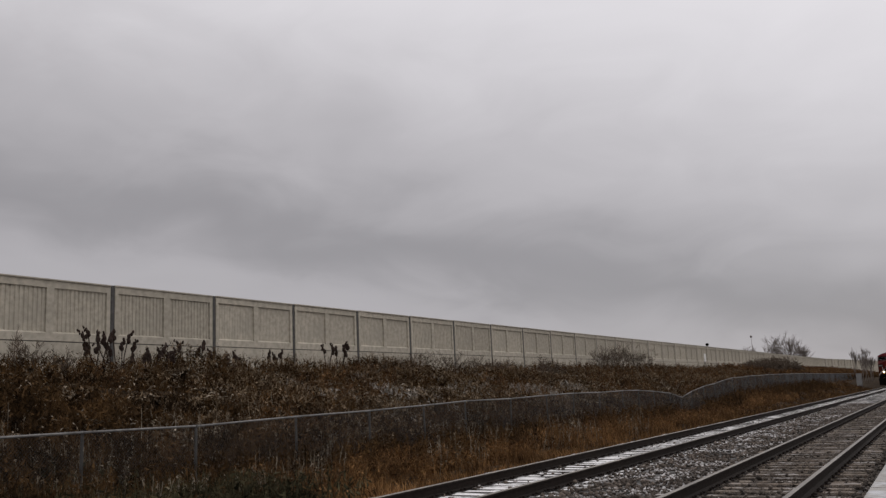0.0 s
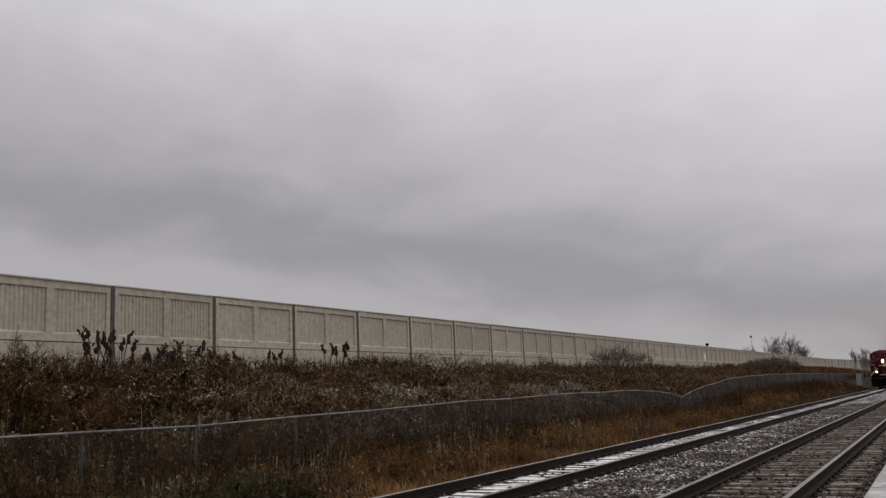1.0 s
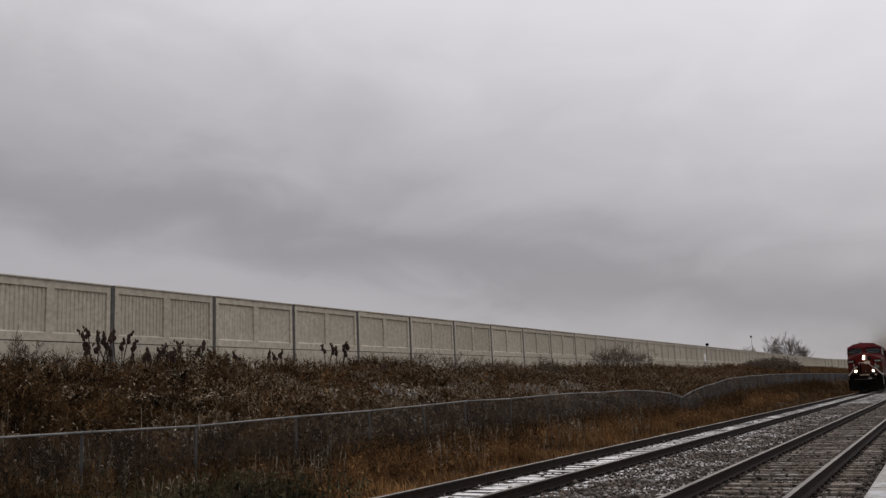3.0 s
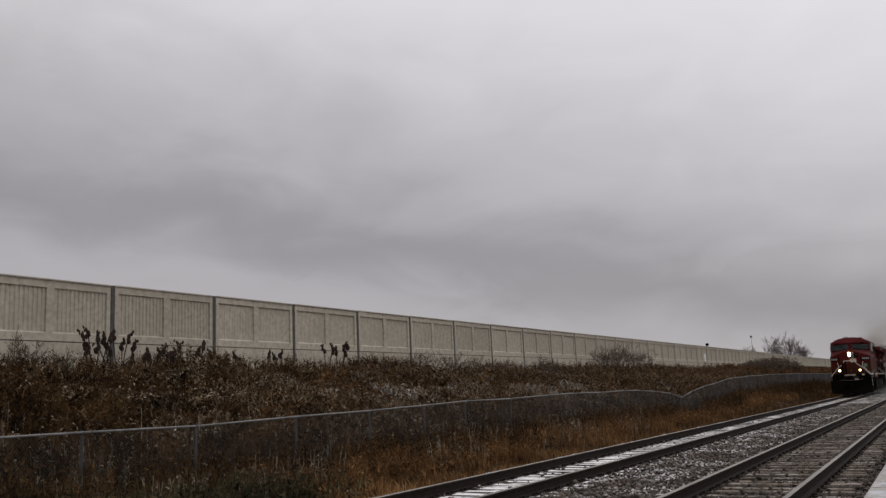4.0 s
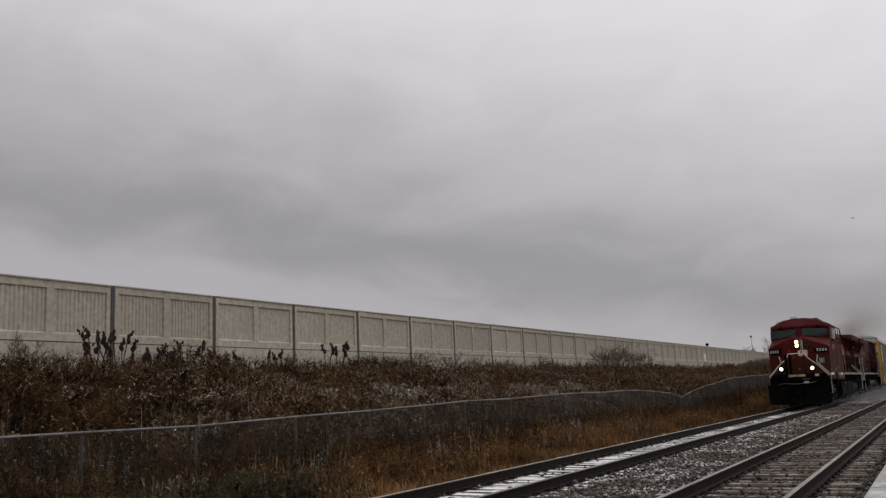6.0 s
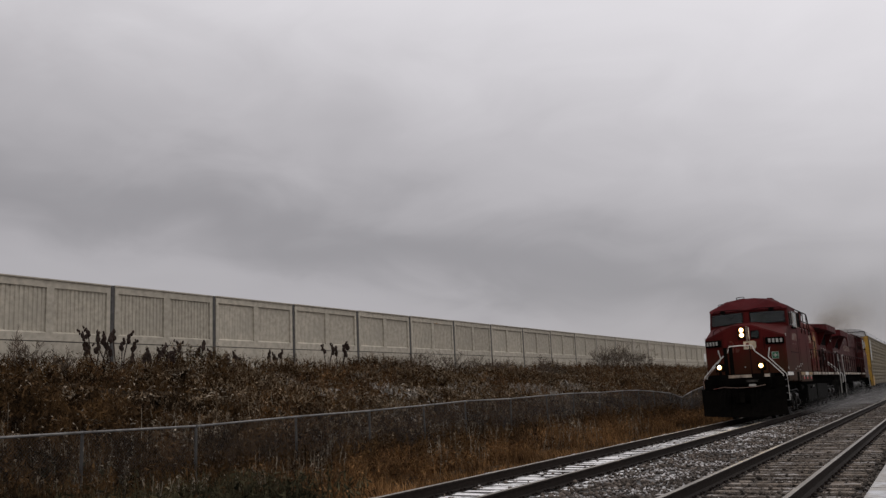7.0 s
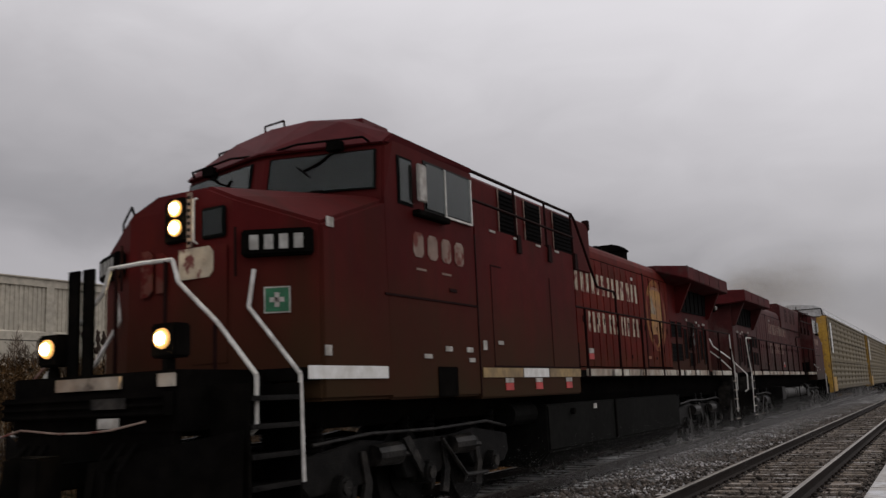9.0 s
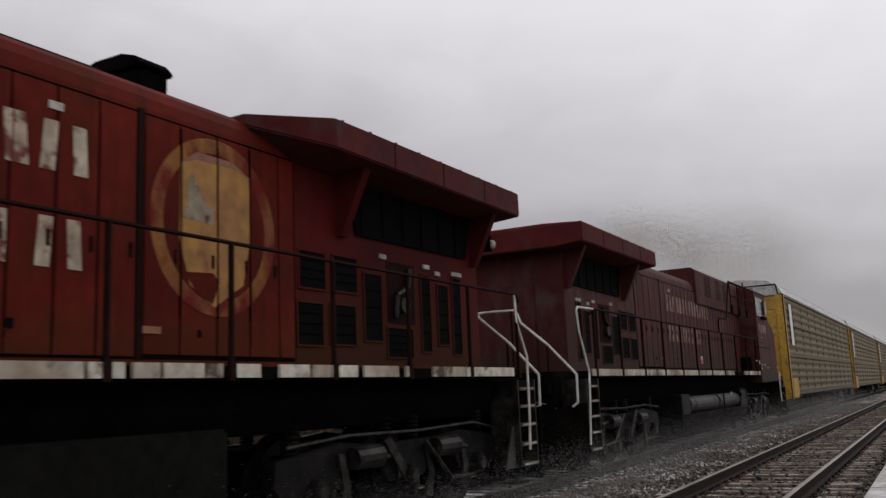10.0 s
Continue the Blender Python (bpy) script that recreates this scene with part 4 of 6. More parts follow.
def locomotive(label, paint, hood_paint, letters, roof_paint, emblem):
    """Local y runs back from the front lights, x to the side that has the tall electrical cabinet, z up from the rail."""
    R = thing("locomotive", label, "locomotive", group="locomotives")
    END = 21.0
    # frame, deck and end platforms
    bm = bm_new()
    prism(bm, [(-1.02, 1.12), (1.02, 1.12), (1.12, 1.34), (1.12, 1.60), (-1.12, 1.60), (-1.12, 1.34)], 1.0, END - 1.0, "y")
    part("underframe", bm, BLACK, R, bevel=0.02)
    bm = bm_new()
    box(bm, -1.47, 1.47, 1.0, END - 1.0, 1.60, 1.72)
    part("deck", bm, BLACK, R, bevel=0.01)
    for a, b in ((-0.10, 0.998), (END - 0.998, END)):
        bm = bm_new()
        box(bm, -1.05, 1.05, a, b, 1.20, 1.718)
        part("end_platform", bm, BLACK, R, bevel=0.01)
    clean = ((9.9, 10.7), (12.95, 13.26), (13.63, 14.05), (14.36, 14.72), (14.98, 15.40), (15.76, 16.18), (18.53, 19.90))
    for side, runs in ((1, [(8.52, 9.86), (9.9, 10.7), (10.75, 11.6), (11.64, 12.91), (12.95, 13.26), (13.34, 13.59), (13.63, 14.05), (14.07, 14.26), (14.36, 14.72), (14.98, 15.40), (15.44, 15.72), (15.76, 16.18), (16.30, 16.95), (17.10, 17.24), (17.70, 18.50), (18.53, 19.90)]), (-1, [(4.7, 7.3), (8.8, 10.2), (10.24, 13.2), (13.24, 16.2), (16.24, 18.7), (18.75, 20.3)])):
        for a, b in runs:
            bm = bm_new()
            box(bm, side * 1.47, side * 1.50, a, b, 1.625, 1.74)
            part("sill_stripe", bm, STRIPE_PALE if (a, b) in clean else STRIPE, R, "worn white reflective sill stripe")
    for a, b, m in ((1.07, 2.42, STRIPE_CLEAN), (5.91, 6.80, STRIPE_CLEAN), (4.65, 5.87, STRIPE_OCHRE), (6.84, 8.12, STRIPE_OCHRE)):
        bm = bm_new()
        box(bm, 1.505, 1.516, a, b, 1.61, 1.735)
        part("sill_stripe", bm, m, R)
    for x0, x1 in ((-0.42, 0.40), (0.86, 1.04)):
        bm = bm_new()
        box(bm, x0, x1, -0.135, -0.10, 1.58, 1.69)
        part("end_stripe", bm, STRIPE, R)
    # pilot, plough, couplers
    for e, d in ((-0.10, -1), (END, 1)):
        bm = bm_new()
        box(bm, -1.02, 1.02, e - d * 0.10, e - d * 0.02, 0.75, 1.60)
        part("pilot_plate", bm, BLACK, R, bevel=0.01)
        for side in (-1, 1):
            bm = bm_new()
            slab(bm, [(side * 1.48, e - d * 0.30, 0.20), (side * 0.34, e + d * 0.38, 0.16), (side * 0.34, e + d * 0.26, 0.98), (side * 1.50, e - d * 0.30, 1.20)][::side * d], 0.05)
            part("plough_wing", bm, BLACK, R, bevel=0.008)
            for k in range(2):
                bm = bm_new()
                x = side * (0.62 + 0.45 * k)
                box(bm, x - 0.02, x + 0.02, e - d * 0.28, e + d * (0.10 - 0.26 * k), 0.55, 0.62)
                part("plough_brace", bm, BLACK, R)
        bm = bm_new()
        hull(bm, [(x * k, e + d * y, z) for k in (-1, 1) for x, y, z in ((0.35, 0.38, 0.16), (0.35, 0.30, 0.66), (0.35, 0.25, 0.66), (0.35, 0.33, 0.16))])
        part("plough_centre", bm, BLACK, R, bevel=0.01)
        bm = bm_new()
        box(bm, -1.03, 1.03, e + d * 0.01, e + d * 0.12, 1.34, 1.54)
        for k in range(3):
            box(bm, -1.02, 1.02, e + d * 0.11, e + d * 0.16, 1.35 + 0.07 * k, 1.38 + 0.07 * k)
        part("anticlimber", bm, BLACK, R, bevel=0.008)
        bm = bm_new()
        box(bm, -0.12, 0.12, e - d * 0.3, e + d * 0.46, 0.76, 0.98)
        prism(bm, [(-0.20, e + d * 0.38), (0.16, e + d * 0.38), (0.22, e + d * 0.66), (0.06, e + d * 0.72), (0.0, e + d * 0.54), (-0.12, e + d * 0.56), (-0.2, e + d * 0.7)], 0.68, 1.05, "z")
        part("coupler", bm, BLACK, R, bevel=0.02)
        bm = bm_new()
        tube(bm, [(-0.98, e + d * 0.17, 1.20), (-0.60, e + d * 0.24, 1.26), (-0.15, e + d * 0.20, 1.22), (0.20, e + d * 0.20, 1.22), (0.55, e + d * 0.24, 1.24), (0.90, e + d * 0.20, 1.30)], 0.009)
        part("uncoupling_lever", bm, CREAM_WORN, R, "thin pale uncoupling lever")
        for side in (-1, 1):
            for k in range(3):
                bm = bm_new()
                x = side * (0.42 + 0.14 * k)
                tube(bm, [(x, e + d * 0.10, 1.12), (x, e + d * 0.30, 0.90), (x + side * 0.03, e + d * 0.36, 0.62), (x - side * 0.05, e + d * 0.40, 0.50)], 0.022)
                part("air_hose", bm, BLACK, R)
    for x0, x1, z0, z1, m in ((0.22, 0.64, 1.41, 1.50, STEEL_LIGHT), (0.31, 0.56, 1.25, 1.335, TAG_WHITE)):
        bm = bm_new()
        box(bm, x0, x1, -0.275, -0.262, z0, z1)
        part("plate", bm, m, R, "small pale plate")
    # corner steps with white grab rails
    for s in (-1, 1):
        for u0, u1 in ((0.32, 0.96), (END - 0.94, END - 0.42)):
            for z in (0.42, 0.69, 0.95, 1.20, 1.44):
                bm = bm_new()
                box(bm, s * 1.05, s * 1.47, u0, u1, z, z + 0.03)
                box(bm, s * 1.465, s * 1.49, u0, u1, z - 0.01, z + 0.035)
                tread = part("step", bm, STEEL_GREASE if u0 < 5 else RESERVOIR, R)
                bm = bm_new()
                box(bm, s * 1.10, s * 1.46, u0 - 0.012, u0 - 0.002, z, z + 0.028)
                box(bm, s * 1.4905, s * 1.496, u0 + 0.06, u1 - 0.06, z + 0.002, z + 0.028)
                part("tread_edge", bm, STEEL_GREASE if u0 < 5 else STRIPE, tread, "scuffed tread edge")
            for u in (u0 - 0.02, u1 + 0.02):
                bm = bm_new()
                box(bm, s * 1.05, s * 1.48, u - 0.015, u + 0.015, 0.40, 1.58)
                part("step_side", bm, BLACK if u0 < 5 else STEEL_LIGHT, R)
        for f in (lambda u: u, lambda u: END + 0.35 - u):
            bm = bm_new()
            tube(bm, [(s * -0.04, f(0.45), 2.78), (s * 0.42, f(0.45), 2.77), (s * 0.50, f(0.45), 2.55), (s * 0.98, f(0.45), 2.14), (s * 1.43, f(0.45), 1.65), (s * 1.42, f(0.45), 1.20), (s * 1.33, f(0.45), 1.14)], 0.021)
            part("grab_rail", bm, WHITE_PIPE, R, "white painted grab rail")
            for x, z in ((0.33, 2.78), (0.95, 2.12)):
                bm = bm_new()
                tube(bm, [(s * x, f(0.45), 1.72), (s * x, f(0.45), z)], 0.02)
                part("stanchion", bm, BLACK_RAIL, R)
            if f(0) > 5:
                continue
            bm = bm_new()
            tube(bm, [(s * 0.95, f(0.98), 2.68), (s * 0.88, f(0.98), 2.32), (s * 1.47, f(1.0), 1.66), (s * 1.49, f(1.0), 0.70)], 0.021)
            part("grab_rail", bm, WHITE_PIPE, R, "white painted grab rail")
    for side, path in ((1, [(20.02, 2.74), (20.05, 2.70), (20.07, 2.37), (20.36, 1.90), (20.34, 1.10), (20.30, 0.62)]), (-1, [(20.10, 2.75), (20.84, 2.74), (20.90, 2.68), (20.84, 2.36), (20.48, 1.68), (20.55, 1.10), (20.64, 0.52)])):
        bm = bm_new()
        tube(bm, [(side * 1.495, u, z) for u, z in path], 0.019)
        part("grab_rail", bm, WHITE_PIPE, R, "white painted grab rail")
        bm = bm_new()
        prism(bm, [(19.72, 0.40), (20.06, 0.40), (20.06, 0.95), (19.98, 0.95)], side * 1.38, side * 1.40, "x")
        part("step_plate", bm, RESERVOIR, R, "scuffed grey step plate")
    bm = bm_new()
    tube(bm, [(-1.02, 0.30, 1.95), (-1.30, 0.25, 1.68), (-1.44, 0.22, 1.50), (-1.42, 0.22, 1.22)], 0.016)
    part("corner_rail", bm, CREAM_WORN, R, "scuffed pale corner rail")
    # low drop-step plates between the front rails
    for x in (-0.50, -0.30):
        bm = bm_new()
        box(bm, x - 0.06, x + 0.06, 0.10, 0.14, 1.72, 2.72)
        box(bm, x - 0.08, x - 0.055, 0.095, 0.145, 1.72, 2.72)
        part("drop_step", bm, [BLACK], R, bevel=0.006)
    # nose
    bm = bm_new()
    hull(bm, [(s * x, u, z) for s in (-1, 1) for x, u, z in ((0.72, 0.93, 1.72), (1.50, 1.32, 1.40), (1.50, 1.32, 3.12), (0.72, 0.96, 3.42), (0.36, 0.98, 3.58), (1.50, 2.60, 3.58), (1.50, 2.60, 1.40), (0.30, 2.4, 3.76), (0.72, 1.0, 1.40))])
    part("nose", bm, paint, R, bevel=0.035)
    # cab
    bm = bm_new()
    hull(bm, [(s * x, u, z) for s in (-1, 1) for x, u, z in ((1.50, 2.5, 1.385), (1.50, 4.60, 1.385), (1.50, 2.44, 3.57), (0.05, 2.13, 3.68), (0.05, 2.23, 4.20), (1.46, 2.54, 4.18), (1.50, 2.68, 4.28), (0.85, 2.83, 4.63), (0.85, 4.60, 4.62), (0.2, 2.78, 4.69), (0.2, 4.60, 4.68), (1.50, 4.60, 4.27))])
    part("cab", bm, paint, R, bevel=0.025)
    bm = bm_new()
    hull(bm, [(s * x, u, z) for s in (-1, 1) for x, u, z in ((1.48, 2.50, 4.20), (0.05, 2.17, 4.22), (0.05, 2.19, 4.26), (1.52, 2.66, 4.33), (0.86, 2.81, 4.665), (0.86, 4.60, 4.655), (0.25, 2.75, 4.74), (0.25, 4.60, 4.73), (1.52, 4.60, 4.31), (0.80, 2.68, 4.61), (1.48, 4.60, 4.24))])
    part("cab_roof", bm, roof_paint, R, "dark red cab roof", bevel=0.02)
    for x0, x1, u, z in ((-0.42, -0.12, 2.80, 4.69), (-1.16, -0.98, 2.78, 4.46)):
        bm = bm_new()
        tube(bm, [(x0, u, z - 0.06), (x0, u - 0.02, z + 0.11), (x1, u - 0.02, z + 0.13), (x1, u, z - 0.04)], 0.013)
        part("roof_grab_iron", bm, BLACK_RAIL, R)
    bm = bm_new()
    box(bm, 0.88, 1.02, 3.10, 3.95, 4.56, 4.62)
    part("roof_hatch", bm, roof_paint, R, bevel=0.01)
    # windscreens
    for s in (-1, 1):
        def on(a, b, off):
            """A point on the windscreen: a from the middle out, b from sill to brow."""
            lo = Vector((0.05, 2.13, 3.68)).lerp(Vector((1.50, 2.44, 3.63)), a)
            hi = Vector((0.05, 2.23, 4.20)).lerp(Vector((1.46, 2.54, 4.18)), a)
            p = lo.lerp(hi, b) + Vector((0.20, -0.96, 0.15)) * off
            return Vector((s * p.x, p.y, p.z))

        # a near-black plate behind each pane stands in for the shaded interior
        for nm, m, i, off in (("gasket", CAB_DARK, 0.0, 0.012), ("windscreen", GLASS, 0.02, 0.026)):
            bm = bm_new()
            c = [on(0.05 + i, 0.06 + i * 2, off), on(0.95 - i, 0.06 + i * 2, off), on(0.95 - i, 0.92 - i * 2, off), on(0.05 + i, 0.92 - i * 2, off)]
            slab(bm, c if s > 0 else c[::-1], 0.008)
            part(nm, bm, m, R)
        bm = bm_new()
        tube(bm, [on(0.62, 0.98, 0.05), on(0.50, 0.72, 0.05), on(0.35, 0.55, 0.045)], 0.012)
        tube(bm, [on(0.30, 0.66, 0.045), on(0.42, 0.40, 0.045)], 0.012)
        box_c = on(0.62, 1.03, 0.06)
        boxed(bm, Matrix.Translation(box_c), 0.09, 0.05, 0.05)
        part("wiper", bm, BLACK, R)
        bm = bm_new()
        tube(bm, [on(0.06, 1.10, 0.02), on(0.30, 1.14, 0.10), on(0.86, 1.14, 0.10), on(0.90, 1.06, 0.02)], 0.014)
        part("brow_grab_iron", bm, BLACK, R)
        bm = bm_new()
        boxed(bm, Matrix.Translation(on(0.48, -0.06, 0.06)), 0.13, 0.06, 0.055)
        part("wiper_motor", bm, BLACK, R, bevel=0.012)
        # side windows
        for a, b in ((2.77, 3.03), (3.36, 3.80), (3.84, 4.48)):
            bm = bm_new()
            top = 4.07 if a < 3 else 4.13
            slab(bm, [(s * 1.498, a - 0.035, 3.545), (s * 1.498, b + 0.035, 3.545), (s * 1.498, b + 0.035, top + 0.035), (s * 1.498, a - 0.035, top + 0.035)][:: s], 0.012)
            part("window_frame", bm, CAB_DARK if a < 3 else STEEL_GREASE, R)
            bm = bm_new()
            slab(bm, [(s * 1.512, a, 3.58), (s * 1.512, b, 3.58), (s * 1.512, b, top), (s * 1.512, a, top)][:: s], 0.006)
            part("gasket", bm, CAB_DARK, R)
            bm = bm_new()
            slab(bm, [(s * 1.520, a, 3.58), (s * 1.520, b, 3.58), (s * 1.520, b, top), (s * 1.520, a, top)][:: s], 0.006)
            part("side_window", bm, GLASS, R)
        for a in (3.82, 4.50):
            bm = bm_new()
            box(bm, s * 1.515, s * 1.535, a - 0.012, a + 0.012, 3.56, 4.14)
            part("window_trim", bm, WHITE_PIPE, R, "pale metal window trim")
        bm = bm_new()
        box(bm, s * 1.515, s * 1.535, 3.80, 4.51, 3.535, 3.56)
        part("window_trim", bm, WHITE_PIPE, R, "pale metal window trim")
        bm = bm_new()
        box(bm, s * 1.56, s * 1.60, 3.07, 3.25, 3.62, 4.06)
        part("mirror", bm, [TAG_WHITE], R, "pale side mirror plate", bevel=0.01)
        bm = bm_new()
        box(bm, s * 1.50, s * 1.60, 3.05, 3.80, 3.45, 3.52)
        part("arm_rest", bm, BLACK, R, bevel=0.01)
    # cab side: door seam, belt lines, number, tags
    for s in (-1, 1):
        bm = bm_new()
        box(bm, s * 1.498, s * 1.512, 2.42, 4.58, 2.495, 2.52)
        box(bm, s * 1.498, s * 1.508, 4.585, 4.61, 1.39, 3.45)
        box(bm, s * 1.498, s * 1.512, 3.86, 4.04, 2.64, 2.68)
        part("seam", bm, BLACK_RAIL, R)
        for k in range(4):
            bm = bm_new()
            a = 3.04 + 0.33 * k
            prism(bm, [(a + 0.05, 2.98), (a + 0.18, 2.98), (a + 0.23, 3.03), (a + 0.23, 3.22), (a + 0.18, 3.27), (a + 0.05, 3.27), (a, 3.22), (a, 3.03)], s * 1.502, s * 1.509, "x")
            part("number_mark", bm, CREAM_WORN, R, "faded cream number mark")
        for a in (3.1, 3.7):
            bm = bm_new()
            box(bm, s * 1.502, s * 1.507, a, a + 0.22, 2.83, 2.855)
            part("small_mark", bm, CREAM_WORN, R)
        for a, z, w, h in ((1.34, 1.83, 0.10, 0.10), (1.40, 3.09, 0.11, 0.10), (3.20, 1.83, 0.17, 0.05), (3.70, 1.92, 0.16, 0.06), (4.24, 1.92, 0.16, 0.06), (4.29, 1.80, 0.15, 0.05), (4.70, 1.96, 0.10, 0.12), (5.15, 2.04, 0.15, 0.05)):
            bm = bm_new()
            box(bm, s * 1.502, s * 1.512, a, a + w, z, z + h)
            part("tag", bm, TAG_WHITE, R)
    bm = bm_new()
    box(bm, 1.495, 1.512, 3.50, 3.98, 1.39, 1.74)
    part("battery_step", bm, BLACK, R, bevel=0.01)
    for a in (5.31, 6.31, 7.49):
        bm = bm_new()
        box(bm, 1.502, 1.512, a, a + 0.24, 1.44, 1.535)
        part("tag", bm, TAG_RED, R, "red warning tag")
        bm = bm_new()
        box(bm, 1.502, 1.512, a, a + 0.24, 1.539, 1.60)
        part("tag", bm, TAG_WHITE, R)
    # tall electrical cabinet on one side; the brake-resistor box stands inboard above it
    bm = bm_new()
    box(bm, 0.2, 1.50, 4.602, 8.14, 1.345, 3.60)
    part("electrical_cabinet", bm, paint, R, bevel=0.02)
    bm = bm_new()
    for u in (5.02, 7.05):
        box(bm, 1.499, 1.506, u, u + 0.016, 1.76, 3.1)
    box(bm, 1.499, 1.510, 5.0, 8.13, 1.745, 1.765)
    part("seam", bm, BLACK_RAIL, R)
    bm = bm_new()
    box(bm, 1.498, 1.508, 5.02, 5.34, 3.08, 3.095)
    part("seam", bm, BLACK_RAIL, R)
    bm = bm_new()
    prism(bm, [(-1.02, 3.55), (1.00, 3.55), (1.00, 4.46), (0.90, 4.55), (-0.92, 4.55), (-1.02, 4.46)], 4.58, 10.42, "y")
    part("resistor_box", bm, paint, R, "dark red brake-resistor box", bevel=0.02)
    bm = bm_new()
    box(bm, 0.88, 1.02, 10.36, 10.45, 4.38, 4.58)
    part("lifting_eye", bm, BLACK_RAIL, R, bevel=0.015)
    for side in (-1, 1):
        for a, b in ((6.42, 7.05), (7.38, 8.02), (8.58, 9.42)):
            bm = bm_new()
            box(bm, side * 0.99, side * 1.012, a, b, 3.80, 4.45)
            gr = part("grille", bm, GRILLE, R)
            for k in range(9):
                bm = bm_new()
                box(bm, side * 1.010, side * 1.026, a + 0.02, b - 0.02, 3.84 + 0.066 * k, 3.860 + 0.066 * k)
                part("louvre", bm, BLACK, gr)
            for u in (a - 0.02, b):
                bm = bm_new()
                box(bm, side * 1.008, side * 1.020, u, u + 0.02, 3.79, 4.46)
                part("grille_trim", bm, CREAM_WORN, gr)
        for u in (5.05, 5.82, 6.62, 7.35):
            bm = bm_new()
            box(bm, side * 1.501, side * 1.509, u, u + 0.17, 3.545, 3.575)
            if side > 0:
                part("tag", bm, TAG_WHITE, R)
            else:
                bm.free()
        bm = bm_new()
        tube(bm, [(side * 1.46, 4.55, 4.31), (side * 1.46, 8.30, 4.30), (side * 1.47, 8.42, 4.20), (side * 1.50, 9.16, 3.24), (side * 1.50, 9.24, 3.16), (side * 1.50, 10.15, 3.14), (side * 1.49, 10.24, 3.06), (side * 1.49, 10.24, 2.74)], 0.024)
        part("roof_rail", bm, BLACK_RAIL, R, "dark roof hand rail")
        bm = bm_new()
        tube(bm, [(side * 1.47, 4.60, 3.92), (side * 1.47, 8.28, 3.90)], 0.021)
        part("roof_rail", bm, BLACK_RAIL, R, "dark roof hand rail")
        for u in (5.98, 7.12, 8.24):
            bm = bm_new()
            tube(bm, [(side * 1.46, u, 4.30), (side * 1.475, u, 3.58)], 0.02)
            prism(bm, [(u - 0.07, 3.36), (u + 0.07, 3.36), (u + 0.05, 3.62), (u - 0.05, 3.62)], side * 1.45, side * 1.53, "x")
            part("rail_post", bm, BLACK_RAIL, R)
    # engine hood: rounded shoulders, narrow doors, a heavy joint before the emblem
    hp = [(0.95, 1.72), (0.95, 3.92), (0.935, 4.02), (0.89, 4.11), (0.82, 4.17), (0.72, 4.21)]
    bm = bm_new()
    prism(bm, hp + [(-x, z) for x, z in hp[::-1]], 4.62, 15.88, "y")
    part("engine_hood", bm, hood_paint, R)
    for side in (-1, 1):
        first = 8.42 if side > 0 else 4.95
        cuts = []
        u = 13.83
        while u > first:
            cuts.append(u)
            u -= 0.387
        cuts = cuts[::-1]
        bm = bm_new()
        box(bm, side * 0.940, side * 0.9535, cuts[0] - 0.02, 15.87, 1.80, 3.88)
        part("door_joints", bm, BLACK, R)
        edges = list(zip(cuts, cuts[1:])) + [(13.90, 14.31), (14.31, 14.76), (14.76, 15.20), (15.20, 15.63), (15.63, 15.87)]
        for k, (a, b) in enumerate(edges):
            bm = bm_new()
            box(bm, side * 0.945, side * 0.962, a + 0.008, b - 0.008, 1.84 if a > 13.8 else 1.82, 3.86)
            door = part("hood_door", bm, hood_paint, R, bevel=0.004)
            if b - a < 0.3:
                continue
            bm = bm_new()
            box(bm, side * 0.960, side * 0.975, b - 0.075, b - 0.045, 2.62, 2.74)
            part("latch", bm, BLACK_RAIL, door)
            bm = bm_new()
            cyl(bm, (side * 0.964, a + 0.018, 1.95), (side * 0.964, a + 0.018, 3.75), 0.007, n=6)
            part("hinge", bm, hood_paint, door)
        bm = bm_new()
        box(bm, side * 0.945, side * 0.968, 13.835, 13.895, 1.80, 3.90)
        part("hood_joint", bm, BLACK_RAIL, R)
        bm = bm_new()
        box(bm, side * 0.945, side * 0.990, first + 0.1, 20.0, 1.725, 1.785)
        part("hood_ledge", bm, hood_paint, R)
        # the lettering along the hood, as plain worn bars
        for z0, z1, spans in ((3.19, 3.58, ((9.07, 9.47), (9.57, 10.06), (10.17, 10.62), (10.72, 11.20), (11.38, 11.80), (11.96, 12.11), (12.20, 12.82), (12.91, 13.34))), (2.46, 2.84, ((10.17, 10.56), (10.66, 11.14), (11.36, 11.72), (11.82, 11.95), (12.12, 12.42), (12.52, 12.66), (12.89, 13.30)))):
            for a, b in spans:
                w = b - a
                bm = bm_new()
                if w < 0.25:
                    box(bm, side * 0.9635, side * 0.9675, a, b, z0, z1)
                else:
                    prism(bm, [(a, z0), (a + 0.30 * w, z0), (a + 0.36 * w, z1), (a + 0.07 * w, z1)], side * 0.9635, side * 0.9675, "x")
                    prism(bm, [(b - 0.30 * w, z0), (b, z0), (b - 0.06 * w, z1), (b - 0.35 * w, z1)], side * 0.9635, side * 0.9675, "x")
                part("letter_mark", bm, letters, R, "worn cream lettering mark")
